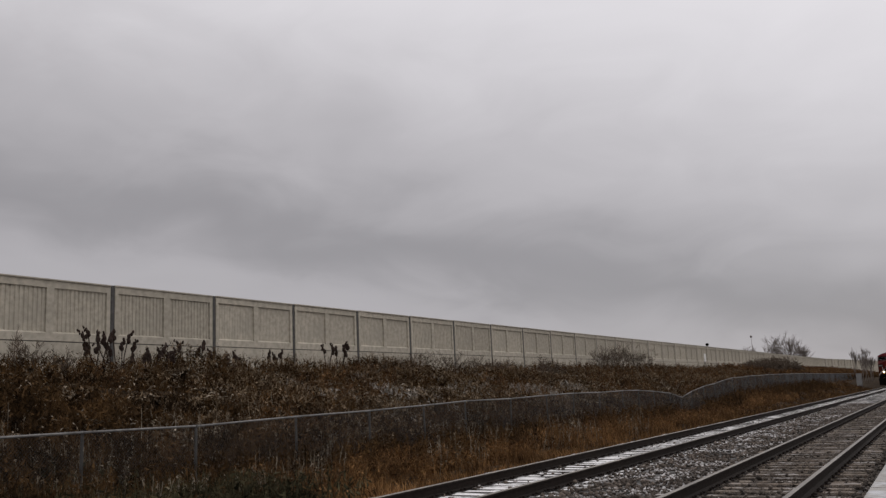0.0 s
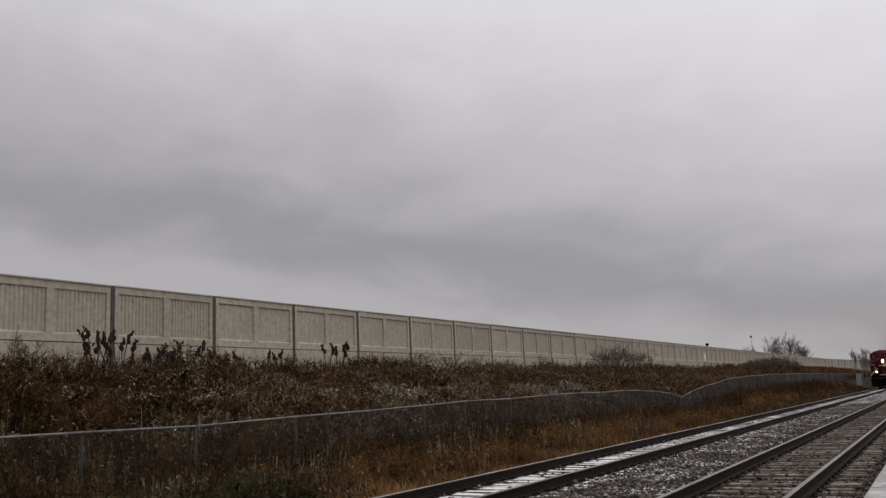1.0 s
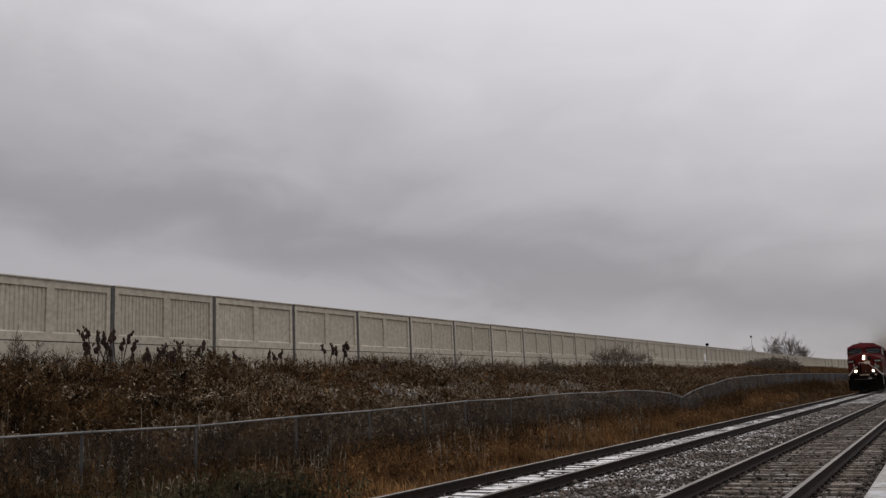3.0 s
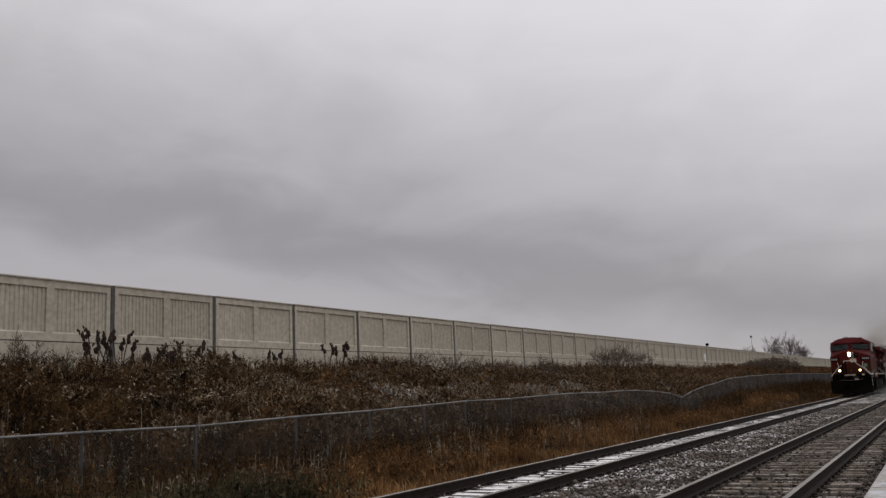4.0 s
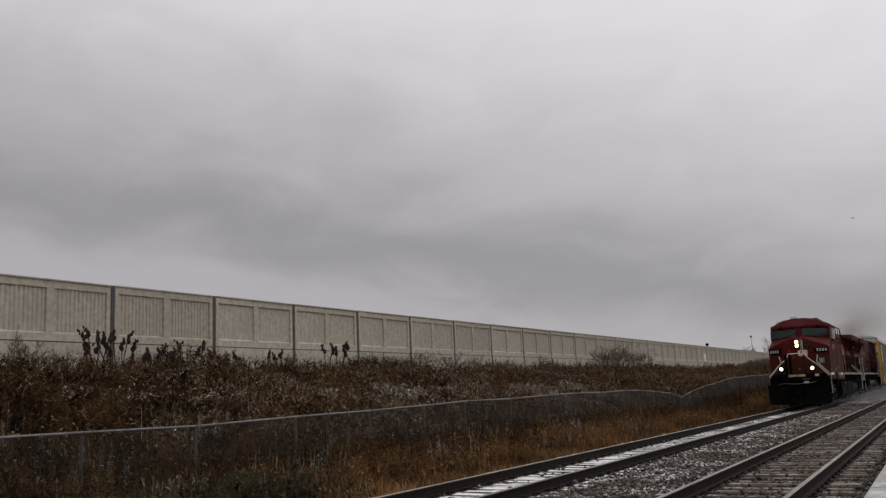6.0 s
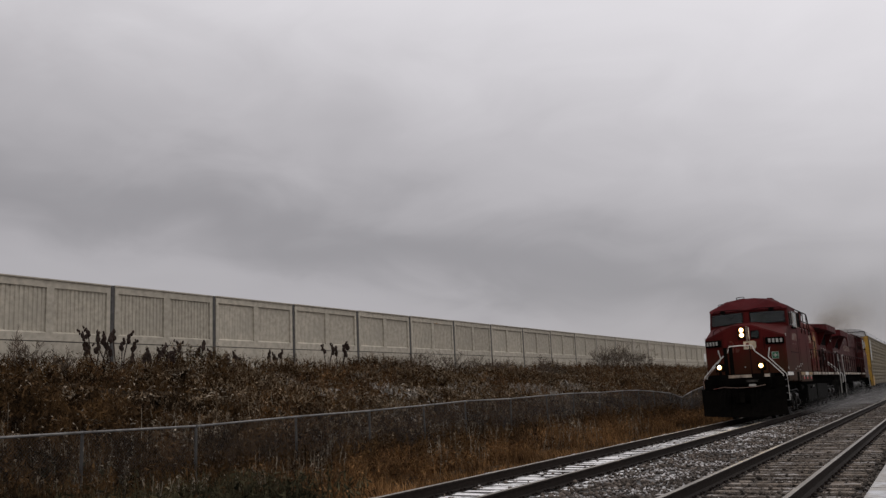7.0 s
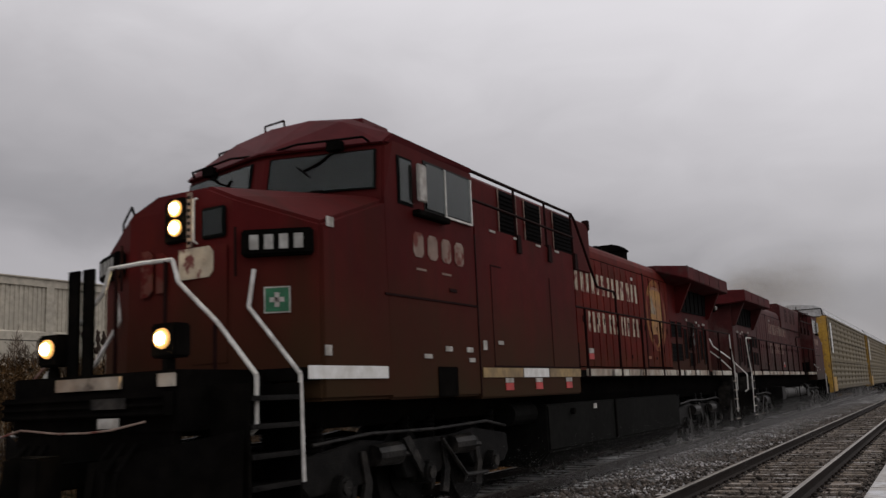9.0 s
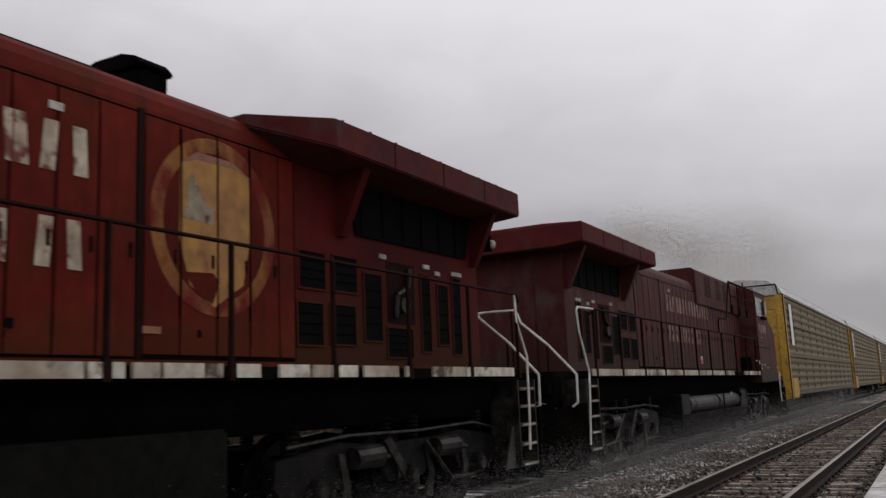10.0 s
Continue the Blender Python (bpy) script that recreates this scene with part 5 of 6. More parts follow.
        if emblem:
            bm = bm_new()
            oval(bm, side * 0.9632, side * 0.9655, 14.76, 3.01, 0.80, 0.82, 40)
            part("emblem_ring", bm, RING, R, "peeling gold oval ring")
            bm = bm_new()
            oval(bm, side * 0.9655, side * 0.9675, 14.76, 3.01, 0.65, 0.68, 40)
            part("emblem_field", bm, hood_paint, R)
            bm = bm_new()
            prism(bm, [(14.30, 3.52), (14.50, 3.66), (14.95, 3.66), (15.19, 3.55), (15.20, 2.95), (15.10, 2.50), (14.72, 2.27), (14.42, 2.45), (14.29, 2.85)], side * 0.9675, side * 0.9695, "x")
            part("emblem_shield", bm, GOLD, R, "peeling gold shield")
            bm = bm_new()
            prism(bm, [(14.33, 3.04), (14.70, 3.02), (14.72, 3.16), (14.60, 3.20), (14.52, 3.34), (14.44, 3.46), (14.38, 3.34), (14.40, 3.20)], side * 0.9695, side * 0.9712, "x")
            part("emblem_mark", bm, EMBLEM_GREY, R, "worn grey-brown emblem mark")
            bm = bm_new()
            prism(bm, [(14.30, 3.52), (14.50, 3.66), (14.95, 3.66), (15.19, 3.55), (15.0, 3.60), (14.50, 3.59)], side * 0.9695, side * 0.9712, "x")
            part("emblem_crest", bm, BROWN_PAINT, R)
            bm = bm_new()
            prism(bm, [(14.36, 2.56), (14.70, 2.58), (14.78, 2.50), (14.70, 2.30), (14.5, 2.38)], side * 0.9695, side * 0.9712, "x")
            part("emblem_wear", bm, hood_paint, R)
            for u in (14.31, 14.76, 15.20):
                bm = bm_new()
                box(bm, side * 0.955, side * 0.9735, u - 0.007, u + 0.007, 2.17, 3.83)
                part("door_joint", bm, BLACK, R)
        for u, z, w, h, m in ((12.97, 3.665, 0.13, 0.065, TAG_WHITE), (13.90, 2.01, 0.19, 0.06, TAG_ORANGE), (10.10, 2.06, 0.25, 0.09, TAG_WHITE), (10.10, 1.95, 0.25, 0.105, TAG_RED), (14.52, 2.0, 0.04, 0.06, GRILLE), (12.68, 2.0, 0.06, 0.07, GRILLE)):
            bm = bm_new()
            box(bm, side * 0.963, side * 0.9725, u, u + w, z, z + h)
            part("tag", bm, m, R)
        bm = bm_new()
        box(bm, side * 0.945, side * 1.25, 8.62 if side > 0 else 4.66, 8.86 if side > 0 else 4.9, 1.74, 2.20)
        part("junction_box", bm, BLACK, R, bevel=0.01)
    bm = bm_new()
    prism(bm, [(-0.40, 14.32), (0.40, 14.32), (0.43, 14.38), (0.43, 14.64), (0.38, 14.70), (-0.38, 14.70), (-0.43, 14.64), (-0.43, 14.38)], 4.18, 4.54, "z")
    prism(bm, [(-0.44, 14.28), (0.44, 14.28), (0.47, 14.36), (0.47, 14.66), (0.42, 14.74), (-0.42, 14.74), (-0.47, 14.66), (-0.47, 14.36)], 4.54, 4.585, "z")
    prism(bm, [(-0.44, 4.58), (0.44, 4.58), (0.36, 4.66), (0.18, 4.715), (-0.18, 4.715), (-0.36, 4.66)], 14.30, 14.72, "y")
    part("exhaust_outlet", bm, BLACK, R, "soot-black exhaust stack", bevel=0.015)
    bm = bm_new()
    for u in (12.05, 12.30):
        cyl(bm, (0.55, u, 4.20), (0.55, u, 4.34), 0.06, n=10)
    part("roof_vent", bm, BLACK, R)
    bm = bm_new()
    tube(bm, [(0.62, 10.5, 4.26), (0.62, 13.7, 4.26)], 0.018)
    part("roof_pipe", bm, BLACK_RAIL, R)
    # radiator house with its wide wings
    bm = bm_new()
    prism(bm, [(-0.95, 1.72), (0.95, 1.72), (0.95, 4.18), (-0.95, 4.18)], 15.882, 20.0, "y")
    part("radiator_house", bm, paint, R, bevel=0.015)
    bm = bm_new()
    hull(bm, [(k * x, u, z) for k in (-1, 1) for x, u, z in ((0.90, 15.20, 4.10), (0.90, 15.20, 4.22), (1.50, 15.90, 3.93), (1.50, 15.90, 4.24), (1.50, 20.38, 3.91), (1.50, 20.38, 4.25), (0.97, 15.90, 3.86), (0.97, 20.38, 3.86), (0.75, 15.7, 4.30), (0.75, 20.34, 4.30))])
    part("radiator_wing", bm, WING, R, "broad overhanging radiator wings", bevel=0.015)
    for side in (-1, 1):
        bm = bm_new()
        for k in range(9):
            cyl(bm, (side * 1.44, 16.1 + 0.52 * k, 4.24), (side * 1.44, 16.1 + 0.52 * k, 4.275), 0.018, n=6)
        part("wing_bolts", bm, BLACK, R)
        for k in range(1, 4):
            bm = bm_new()
            box(bm, side * 1.495, side * 1.506, 15.9 + 1.12 * k, 15.912 + 1.12 * k, 3.95, 4.22)
            part("wing_joint", bm, BLACK_RAIL, R)
        bm = bm_new()
        prism(bm, [(16.98, 3.24), (19.62, 3.26), (19.78, 3.84), (16.80, 3.84)], side * 0.945, side * 0.985, "x")
        intake = part("intake_grille", bm, GRILLE, R)
        for k in range(6):
            bm = bm_new()
            box(bm, side * 0.983, side * 1.000, 17.05 + 0.45 * k, 17.075 + 0.45 * k, 3.27, 3.83)
            part("grille_bar", bm, BLACK, intake)
        for u in (16.62, 19.80):
            bm = bm_new()
            prism(bm, [(side * 0.95, 3.18), (side * 1.02, 3.18), (side * 1.36, 3.90), (side * 0.95, 3.87)], u, u + 0.12, "y")
            part("wing_bracket", bm, paint, R)
        for a, b, z0, z1 in ((15.95, 16.39, 2.57, 2.95), (16.54, 16.98, 2.58, 2.96), (15.92, 16.34, 1.98, 2.41), (16.48, 16.94, 2.0, 2.42), (17.13, 17.48, 2.06, 2.82), (17.60, 18.16, 1.88, 2.22), (18.40, 18.62, 1.96, 2.92), (18.82, 19.09, 2.06, 2.83), (19.22, 19.44, 1.94, 2.96)):
            bm = bm_new()
            box(bm, side * 0.945, side * 0.956, a, b, z0, z1)
            pan = part("vent_panel", bm, GRILLE, R)
            bm = bm_new()
            for p, q, m0, m1 in ((a - 0.02, b + 0.02, z0 - 0.02, z0), (a - 0.02, b + 0.02, z1, z1 + 0.02), (a - 0.02, a, z0, z1), (b, b + 0.02, z0, z1)):
                box(bm, side * 0.945, side * 0.966, p, q, m0, m1)
            part("panel_frame", bm, paint, pan)
            for k in range(1, 4):
                bm = bm_new()
                z = z0 + (z1 - z0) * k / 4
                box(bm, side * 0.954, side * 0.964, a + 0.01, b - 0.01, z, z + 0.012)
                part("louvre", bm, BLACK, pan)
        # an open service door as a flat plate, recess shade painted dark, with pipes
        bm = bm_new()
        box(bm, side * 0.945, side * 0.957, 17.62, 18.24, 2.28, 3.02)
        bay = part("service_bay", bm, BLACK_RAIL, R, "flat service bay plate with recess shade in its colour")
        bm = bm_new()
        tube(bm, [(side * 0.99, 17.74, 2.34), (side * 0.99, 17.78, 2.62), (side * 0.99, 18.02, 2.72), (side * 0.99, 18.08, 2.96)], 0.035)
        cyl(bm, (side * 0.96, 17.92, 2.5), (side * 1.03, 17.92, 2.5), 0.10, n=12)
        part("pipe", bm, STEEL_LIGHT, bay)
        for u, w, z in ((17.46, 0.13, 3.03), (18.47, 0.15, 3.01), (18.78, 0.11, 2.95), (19.22, 0.27, 2.99)):
            bm = bm_new()
            box(bm, side * 0.948, side * 0.972, u, u + w, z, z + 0.055)
            part("tag", bm, TAG_WHITE, R)
        # walkway hand rail
        first = 8.12 if side > 0 else 4.7
        bm = bm_new()
        tube(bm, [(side * 1.49, first, 2.745), (side * 1.49, 20.10, 2.755), (side * 1.47, 20.22, 2.66)], 0.020)
        part("hand_rail", bm, BLACK_RAIL, R, "dark walkway hand rail")
        for u in ((8.57, 10.3, 11.75, 13.1, 14.37, 15.8, 17.2, 18.65, 20.08) if side > 0 else (5.2, 6.7, 8.3, 10.0, 11.5, 12.95, 14.36, 15.85, 17.3, 18.7, 20.1)):
            bm = bm_new()
            tube(bm, [(side * 1.485, u, 1.60), (side * 1.49, u, 2.75)], 0.025)
            box(bm, side * 1.47, side * 1.515, u - 0.035, u + 0.035, 1.60, 1.76)
            part("stanchion", bm, BLACK_RAIL, R)
    # hood end with its own lamp and door
    bm = bm_new()
    box(bm, -0.40, 0.40, 20.0, 20.03, 1.80, 3.30)
    part("end_door", bm, paint, R, bevel=0.01)
    bm = bm_new()
    box(bm, 0.90, 1.18, 20.0, 20.06, 3.40, 3.62)
    part("lamp_bracket", bm, BLACK, R)
    bm = bm_new()
    cyl(bm, (1.16, 20.02, 3.51), (1.16, 20.12, 3.51), 0.055, 0.065, n=14)
    part("end_lamp", bm, TAG_WHITE, R, "unlit pale end lamp")
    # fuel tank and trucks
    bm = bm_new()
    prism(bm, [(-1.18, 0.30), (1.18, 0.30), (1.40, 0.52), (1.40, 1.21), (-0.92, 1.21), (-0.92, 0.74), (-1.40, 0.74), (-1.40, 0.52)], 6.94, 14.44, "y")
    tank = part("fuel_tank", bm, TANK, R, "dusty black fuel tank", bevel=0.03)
    for s in (-1, 1):
        bm = bm_new()
        box(bm, s * 1.40, s * 1.425, 10.0, 10.06, 0.55, 1.22)
        part("tank_bracket", bm, BLACK, tank)
        bm = bm_new()
        box(bm, s * 1.40, s * 1.412, 8.92, 9.06, 1.09, 1.17)
        part("tank_tag", bm, TAG_WHITE, tank)
        bm = bm_new()
        cyl(bm, (s * 1.40, 7.9, 1.08), (s * 1.46, 7.9, 1.08), 0.05, n=10)
        part("filler", bm, BLACK, tank)
        bm = bm_new()
        cyl(bm, (s * 1.12, 6.05, 1.10), (s * 1.12, 6.85, 1.10), 0.16, n=14)
        part("air_tank", bm, TANK, R, smooth=False)
    for a, b in ((7.5, 10.2), (10.45, 13.3)):
        bm = bm_new()
        cyl(bm, (-1.18, a, 0.95), (-1.18, b, 0.95), 0.19, n=16)
        for u in (a + 0.4, b - 0.4):
            cyl(bm, (-1.18, u - 0.03, 0.95), (-1.18, u + 0.03, 0.95), 0.20, n=16)
        part("air_reservoir", bm, RESERVOIR, R, "grey cylindrical air reservoir")
    for u in (6.96, 13.6):
        bm = bm_new()
        box(bm, -1.40, -0.93, u, u + 0.75, 0.742, 1.20)
        part("battery_box", bm, STEEL_GREASE, R, bevel=0.02)
    loco_truck(R, 3.75)
    loco_truck(R, 17.65)
    # lights
    bm = bm_new()
    prism(bm, [(-0.16, 3.04), (0.16, 3.04), (0.16, 3.44), (0.10, 3.50), (-0.10, 3.50), (-0.16, 3.44)], 0.70, 0.86, "y")
    for v in bm.verts:
        v.co.y += 0.19
    head = part("headlight_housing", bm, BLACK, R, bevel=0.015)
    for z in (3.388, 3.188):
        bm = bm_new()
        cyl(bm, (0, 0.878, z), (0, 0.90, z), 0.086, 0.090, n=20)
        part("lamp_rim", bm, REFLECTOR, head, "warm glowing reflector")
        bm = bm_new()
        cyl(bm, (0, 0.868, z), (0, 0.89, z), 0.068, 0.074, n=20)
        part("headlight", bm, LENS, head, "lit warm headlight")
        bm = bm_new()
        cyl(bm, (0, 0.858, z), (0, 0.869, z), 0.044, 0.050, n=14)
        part("bulb", bm, LAMP, head, "fiercely bright bulb")
    for s in (-1, 1):
        bm = bm_new()
        box(bm, s * 0.75 - 0.15, s * 0.75 + 0.15, 0.02, 0.22, 1.83, 2.13)
        box(bm, s * 0.75 - 0.05, s * 0.75 + 0.05, 0.05, 0.15, 1.70, 1.84)
        ditch = part("ditch_light_housing", bm, BLACK, R, bevel=0.02)
        bm = bm_new()
        cyl(bm, (s * 0.75, 0.0, 1.995), (s * 0.75, 0.025, 1.995), 0.086, 0.092, n=20)
        part("lamp_rim", bm, REFLECTOR, ditch, "warm glowing reflector")
        bm = bm_new()
        cyl(bm, (s * 0.75, -0.012, 1.995), (s * 0.75, 0.015, 1.995), 0.064, 0.072, n=20)
        part("ditch_light", bm, LENS, ditch, "lit warm ditch light")
        bm = bm_new()
        cyl(bm, (s * 0.75, -0.022, 1.995), (s * 0.75, -0.011, 1.995), 0.044, 0.050, n=14)
        part("bulb", bm, LAMP, ditch, "fiercely bright bulb")
    bm = bm_new()
    cyl(bm, (0.02, 0.90, 1.98), (0.02, 0.94, 1.98), 0.028, n=10)
    part("marker_lamp", bm, TAG_WHITE, R)
    # number boards and nose furniture on the slanting cheeks
    for s in (-1, 1):
        turn = Matrix.Rotation(s * math.atan2(0.39, 0.78), 4, "Z")

        def cheek(a, z, off):
            """A point on the cheek: a from its inner to its outer edge."""
            return Vector((s * (0.72 + 0.78 * a + 0.45 * off), 0.93 + 0.39 * a - 0.89 * off, z))

        bm = bm_new()
        boxed(bm, Matrix.Translation(cheek(0.52, 2.93, 0.04)) @ turn, 0.345, 0.06, 0.13)
        board = part("number_board", bm, BLACK, R, "black number board with pale marks", bevel=0.02)
        for k in range(4):
            bm = bm_new()
            c = cheek(0.52 + (k - 1.5) * 0.165 * s, 2.93, 0.102)
            boxed(bm, Matrix.Translation(c) @ turn, 0.044, 0.004, 0.072)
            part("number_mark", bm, NUMBER_PALE, board)
        bm = bm_new()
        tube(bm, [cheek(0.05, 3.10, 0.05), cheek(0.05, 2.62, 0.05)], 0.014)
        part("grab_iron", bm, BLACK_RAIL, R)
    turn = Matrix.Rotation(math.atan2(0.39, 0.78), 4, "Z")
    for nm, m, w, h, off in (("sign_border", TAG_WHITE, 0.128, 0.128, 0.006), ("first_aid_sign", GREEN, 0.114, 0.114, 0.010)):
        bm = bm_new()
        boxed(bm, Matrix.Translation((0.72 + 0.78 * 0.50 + 0.45 * off, 0.93 + 0.39 * 0.50 - 0.89 * off, 2.38)) @ turn, w, 0.004, h)
        part(nm, bm, m, R, "green first-aid sign with white cross" if m is GREEN else "")
    bm = bm_new()
    for w, h in ((0.070, 0.023), (0.023, 0.070)):
        boxed(bm, Matrix.Translation((0.72 + 0.78 * 0.50 + 0.45 * 0.016, 0.93 + 0.39 * 0.50 - 0.89 * 0.016, 2.38)) @ turn, w, 0.003, h)
    part("sign_cross", bm, TAG_WHITE, R)
    bm = bm_new()
    box(bm, 0.32, 0.64, 0.915, 0.95, 3.03, 3.35)
    frame_p = part("nose_window_frame", bm, CAB_DARK, R, bevel=0.03)
    bm = bm_new()
    box(bm, 0.355, 0.605, 0.908, 0.914, 3.065, 3.315)
    part("nose_window", bm, GLASS, frame_p)
    bm = bm_new()
    tube(bm, [(0.27, 0.92, 3.46), (0.27, 0.87, 3.44), (0.27, 0.87, 3.02), (0.27, 0.92, 3.00)], 0.012)
    part("grab_iron", bm, WHITE_PIPE, R)
    bm = bm_new()
    box(bm, 0.155, 0.215, 0.895, 0.915, 2.97, 3.53)
    strip = part("perforated_strip", bm, CREAM_WORN, R, "worn perforated metal strip")
    for k in range(8):
        bm = bm_new()
        box(bm, 0.168, 0.202, 0.888, 0.896, 3.00 + 0.066 * k, 3.03 + 0.066 * k)
        part("slot", bm, BLACK, strip)
    bm = bm_new()
    box(bm, 0.20, 0.66, 0.922, 0.94, 1.80, 2.95)
    part("nose_door", bm, paint, R, bevel=0.006)
    for x0, x1, z0, z1 in ((0.03, 0.49, 2.65, 2.96), (-0.28, -0.14, 2.55, 2.96), (-0.50, -0.34, 2.52, 3.0)):
        bm = bm_new()
        prism(bm, [(x0, z0), (x1 - 0.06, z0), (x1, z0 + 0.06), (x1, z1 - 0.06), (x1 - 0.06, z1), (x0, z1)], 0.910, 0.9215, "y")
        part("nose_mark", bm, CREAM if x0 > 0 else NOSE_FAINT, R, "worn cream nose mark")
    bm = bm_new()
    tube(bm, [(-1.15, 1.25, 3.26), (-1.10, 1.2, 3.42), (-0.86, 1.1, 3.56), (-0.80, 1.1, 3.42)], 0.013)
    part("grab_iron", bm, BLACK, R)
    # roof fittings
    bm = bm_new()
    tube(bm, [(-0.50, 2.95, 4.62), (-0.46, 2.95, 4.74), (-0.16, 2.95, 4.76), (-0.12, 2.95, 4.64)], 0.014)
    part("antenna_hoop", bm, BLACK, R)
    bm = bm_new()
    prism(bm, [(0.70, 4.62), (0.95, 4.58), (0.92, 4.70), (0.74, 4.72)], 2.95, 3.50, "y")
    part("roof_hatch", bm, roof_paint, R)
    return R


def autorack(label):
    """Local y runs back from the leading end."""
    R = thing("autorack_wagon", label, "railway wagon", group="autorack wagons")
    LEN, W, Z0, Z1 = 26.3, 1.58, 0.86, 4.66
    bm = bm_new()
    box(bm, -1.25, 1.25, 0.2, LEN - 0.2, 0.72, 1.08)
    part("underframe", bm, BLACK, R, bevel=0.03)
    n = 11
    pw = (LEN - 0.9) / n
    bm = bm_new()
    zs = np.linspace(Z0 + 0.05, Z1 - 0.04, 53)
    prof = [(float(z), 0.030 if i % 4 in (1, 2) else 0.0) for i, z in enumerate(zs)]
    rows = [[bm.verts.new((d, y, z)) for z, d in prof] for y in (0.04, pw - 0.04)]
    back = [[bm.verts.new((-0.05, y, z)) for z in (prof[0][0], prof[-1][0])] for y in (0.04, pw - 0.04)]
    for i in range(len(prof) - 1):
        bm.faces.new((rows[0][i], rows[1][i], rows[1][i + 1], rows[0][i + 1]))
    bm.faces.new((back[0][0], back[0][1], back[1][1], back[1][0]))
    bm.faces.new((rows[0][-1], rows[1][-1], back[1][1], back[0][1]))
    bm.faces.new((rows[0][0], back[0][0], back[1][0], rows[1][0]))
    panel = mesh_of("side_panel", bm, RACK_SIDE)
    bm = bm_new()
    box(bm, -0.06, 0.012, -0.025, 0.025, Z0, Z1)
    post = mesh_of("side_post", bm, RACK_SIDE)
    for s in (-1, 1):
        for k in range(n):
            ob = new("side_panel", panel)
            ob.parent = R
            ob.matrix_basis = Matrix.Translation((s * (W - 0.035), 0.45 + pw * (k if s > 0 else k + 1), 0)) @ Matrix.Rotation(0 if s > 0 else math.pi, 4, "Z")
        for k in range(1, n):
            ob = new("side_post", post)
            ob.parent = R
            ob.location = (s * (W - 0.02), 0.45 + pw * k, 0)
        for z in (Z0, 2.30, 3.50, Z1 - 0.08):
            bm = bm_new()
            box(bm, s * (W - 0.06), s * (W + 0.028), 0.30, LEN - 0.30, z, z + 0.09)
            part("side_rail", bm, RACK_SIDE, R)
        for a in (0.0, LEN - 0.45):
            bm = bm_new()
            box(bm, s * (W - 0.25), s * (W + 0.032), a, a + 0.45, Z0 - 0.15, Z1 - 0.02)
            part("corner_post", bm, RACK_YELLOW, R, "chipped yellow corner post", bevel=0.02)
            bm = bm_new()
            box(bm, s * (W - 0.1), s * (W + 0.045), a + 0.02, a + 0.10, Z0 - 0.15, Z1)
            part("ladder_channel", bm, BLACK, R)
        bm = bm_new()
        box(bm, s * (W + 0.03), s * (W + 0.038), 1.35, 1.95, 2.75, 4.35)
        part("placard", bm, STRIPE_CLEAN, R, "tall pale placard")
        bm = bm_new()
        box(bm, s * (W + 0.03), s * (W + 0.045), 0.5, 1.9, Z0 - 0.1, 1.5)
        part("corner_plate", bm, RACK_YELLOW, R)
    # arched roof and pale upper ends
    arch = [(-W - 0.03, Z1 - 0.02), (-1.42, 5.00), (-1.05, 5.22), (0, 5.34), (1.05, 5.22), (1.42, 5.00), (W + 0.03, Z1 - 0.02)]
    bm = bm_new()
    prism(bm, arch, 0.25, LEN - 0.25, "y")
    part("roof", bm, RACK_ROOF, R, "pale galvanised arched roof", bevel=0.02)
    bm = bm_new()
    prism(bm, [(x, z + 0.028) for x, z in arch] + [(x, z - 0.02) for x, z in arch[::-1]], 0.0, 0.08, "y")
    rib = mesh_of("roof_rib", bm, RACK_ROOF)
    for k in range(20):
        ob = new("roof_rib", rib)
        ob.parent = R
        ob.location = (0, 1.2 + 1.2 * k, 0)
    for a in (0.06, LEN - 0.12):
        bm = bm_new()
        box(bm, -W + 0.2, W - 0.2, a, a + 0.06, Z0 - 0.1, 4.58)
        end = part("end_door", bm, RACK_YELLOW, R, "yellow end door")
        for k in range(5):
            bm = bm_new()
            box(bm, -W + 0.22, W - 0.22, a - 0.025, a + 0.085, 1.3 + 0.7 * k, 1.38 + 0.7 * k)
            part("door_rib", bm, RACK_YELLOW, end)
        bm = bm_new()
        tube(bm, [(-1.45, a, 4.64), (-1.40, a, 5.02), (1.40, a, 5.02), (1.45, a, 4.64)], 0.03)
        tube(bm, [(0.2, a, 4.6), (0.2, a, 5.2)], 0.03)
        tube(bm, [(-0.2, a, 4.6), (-0.2, a, 5.2)], 0.03)
        part("end_rail", bm, BLACK, R)
    for e, d in ((0.1, -1), (LEN - 0.1, 1)):
        bm = bm_new()
        box(bm, -0.12, 0.12, e, e + d * 0.7, 0.74, 0.98)
        part("coupler", bm, STEEL_GREASE, R, bevel=0.02)
    for u in (3.1, LEN - 3.1):
        truck = new("truck")
        truck.parent = R
        truck.location = (0, u, 0)
        for s in (-1, 1):
            bm = bm_new()
            prism(bm, [(-1.15, 0.36), (-0.6, 0.36), (-0.35, 0.22), (0.35, 0.22), (0.6, 0.36), (1.15, 0.36), (1.15, 0.56), (0.5, 0.72), (-0.5, 0.72), (-1.15, 0.56)], s * 0.95, s * 1.08, "x")
            part("side_frame", bm, STEEL_GREASE, truck, bevel=0.015)
        bm = bm_new()
        box(bm, -0.95, 0.95, -0.2, 0.2, 0.40, 0.74)
        part("bolster", bm, BLACK, truck)
        for a in (-0.86, 0.86):
            wheelset(truck, a, 0.42)
    return R


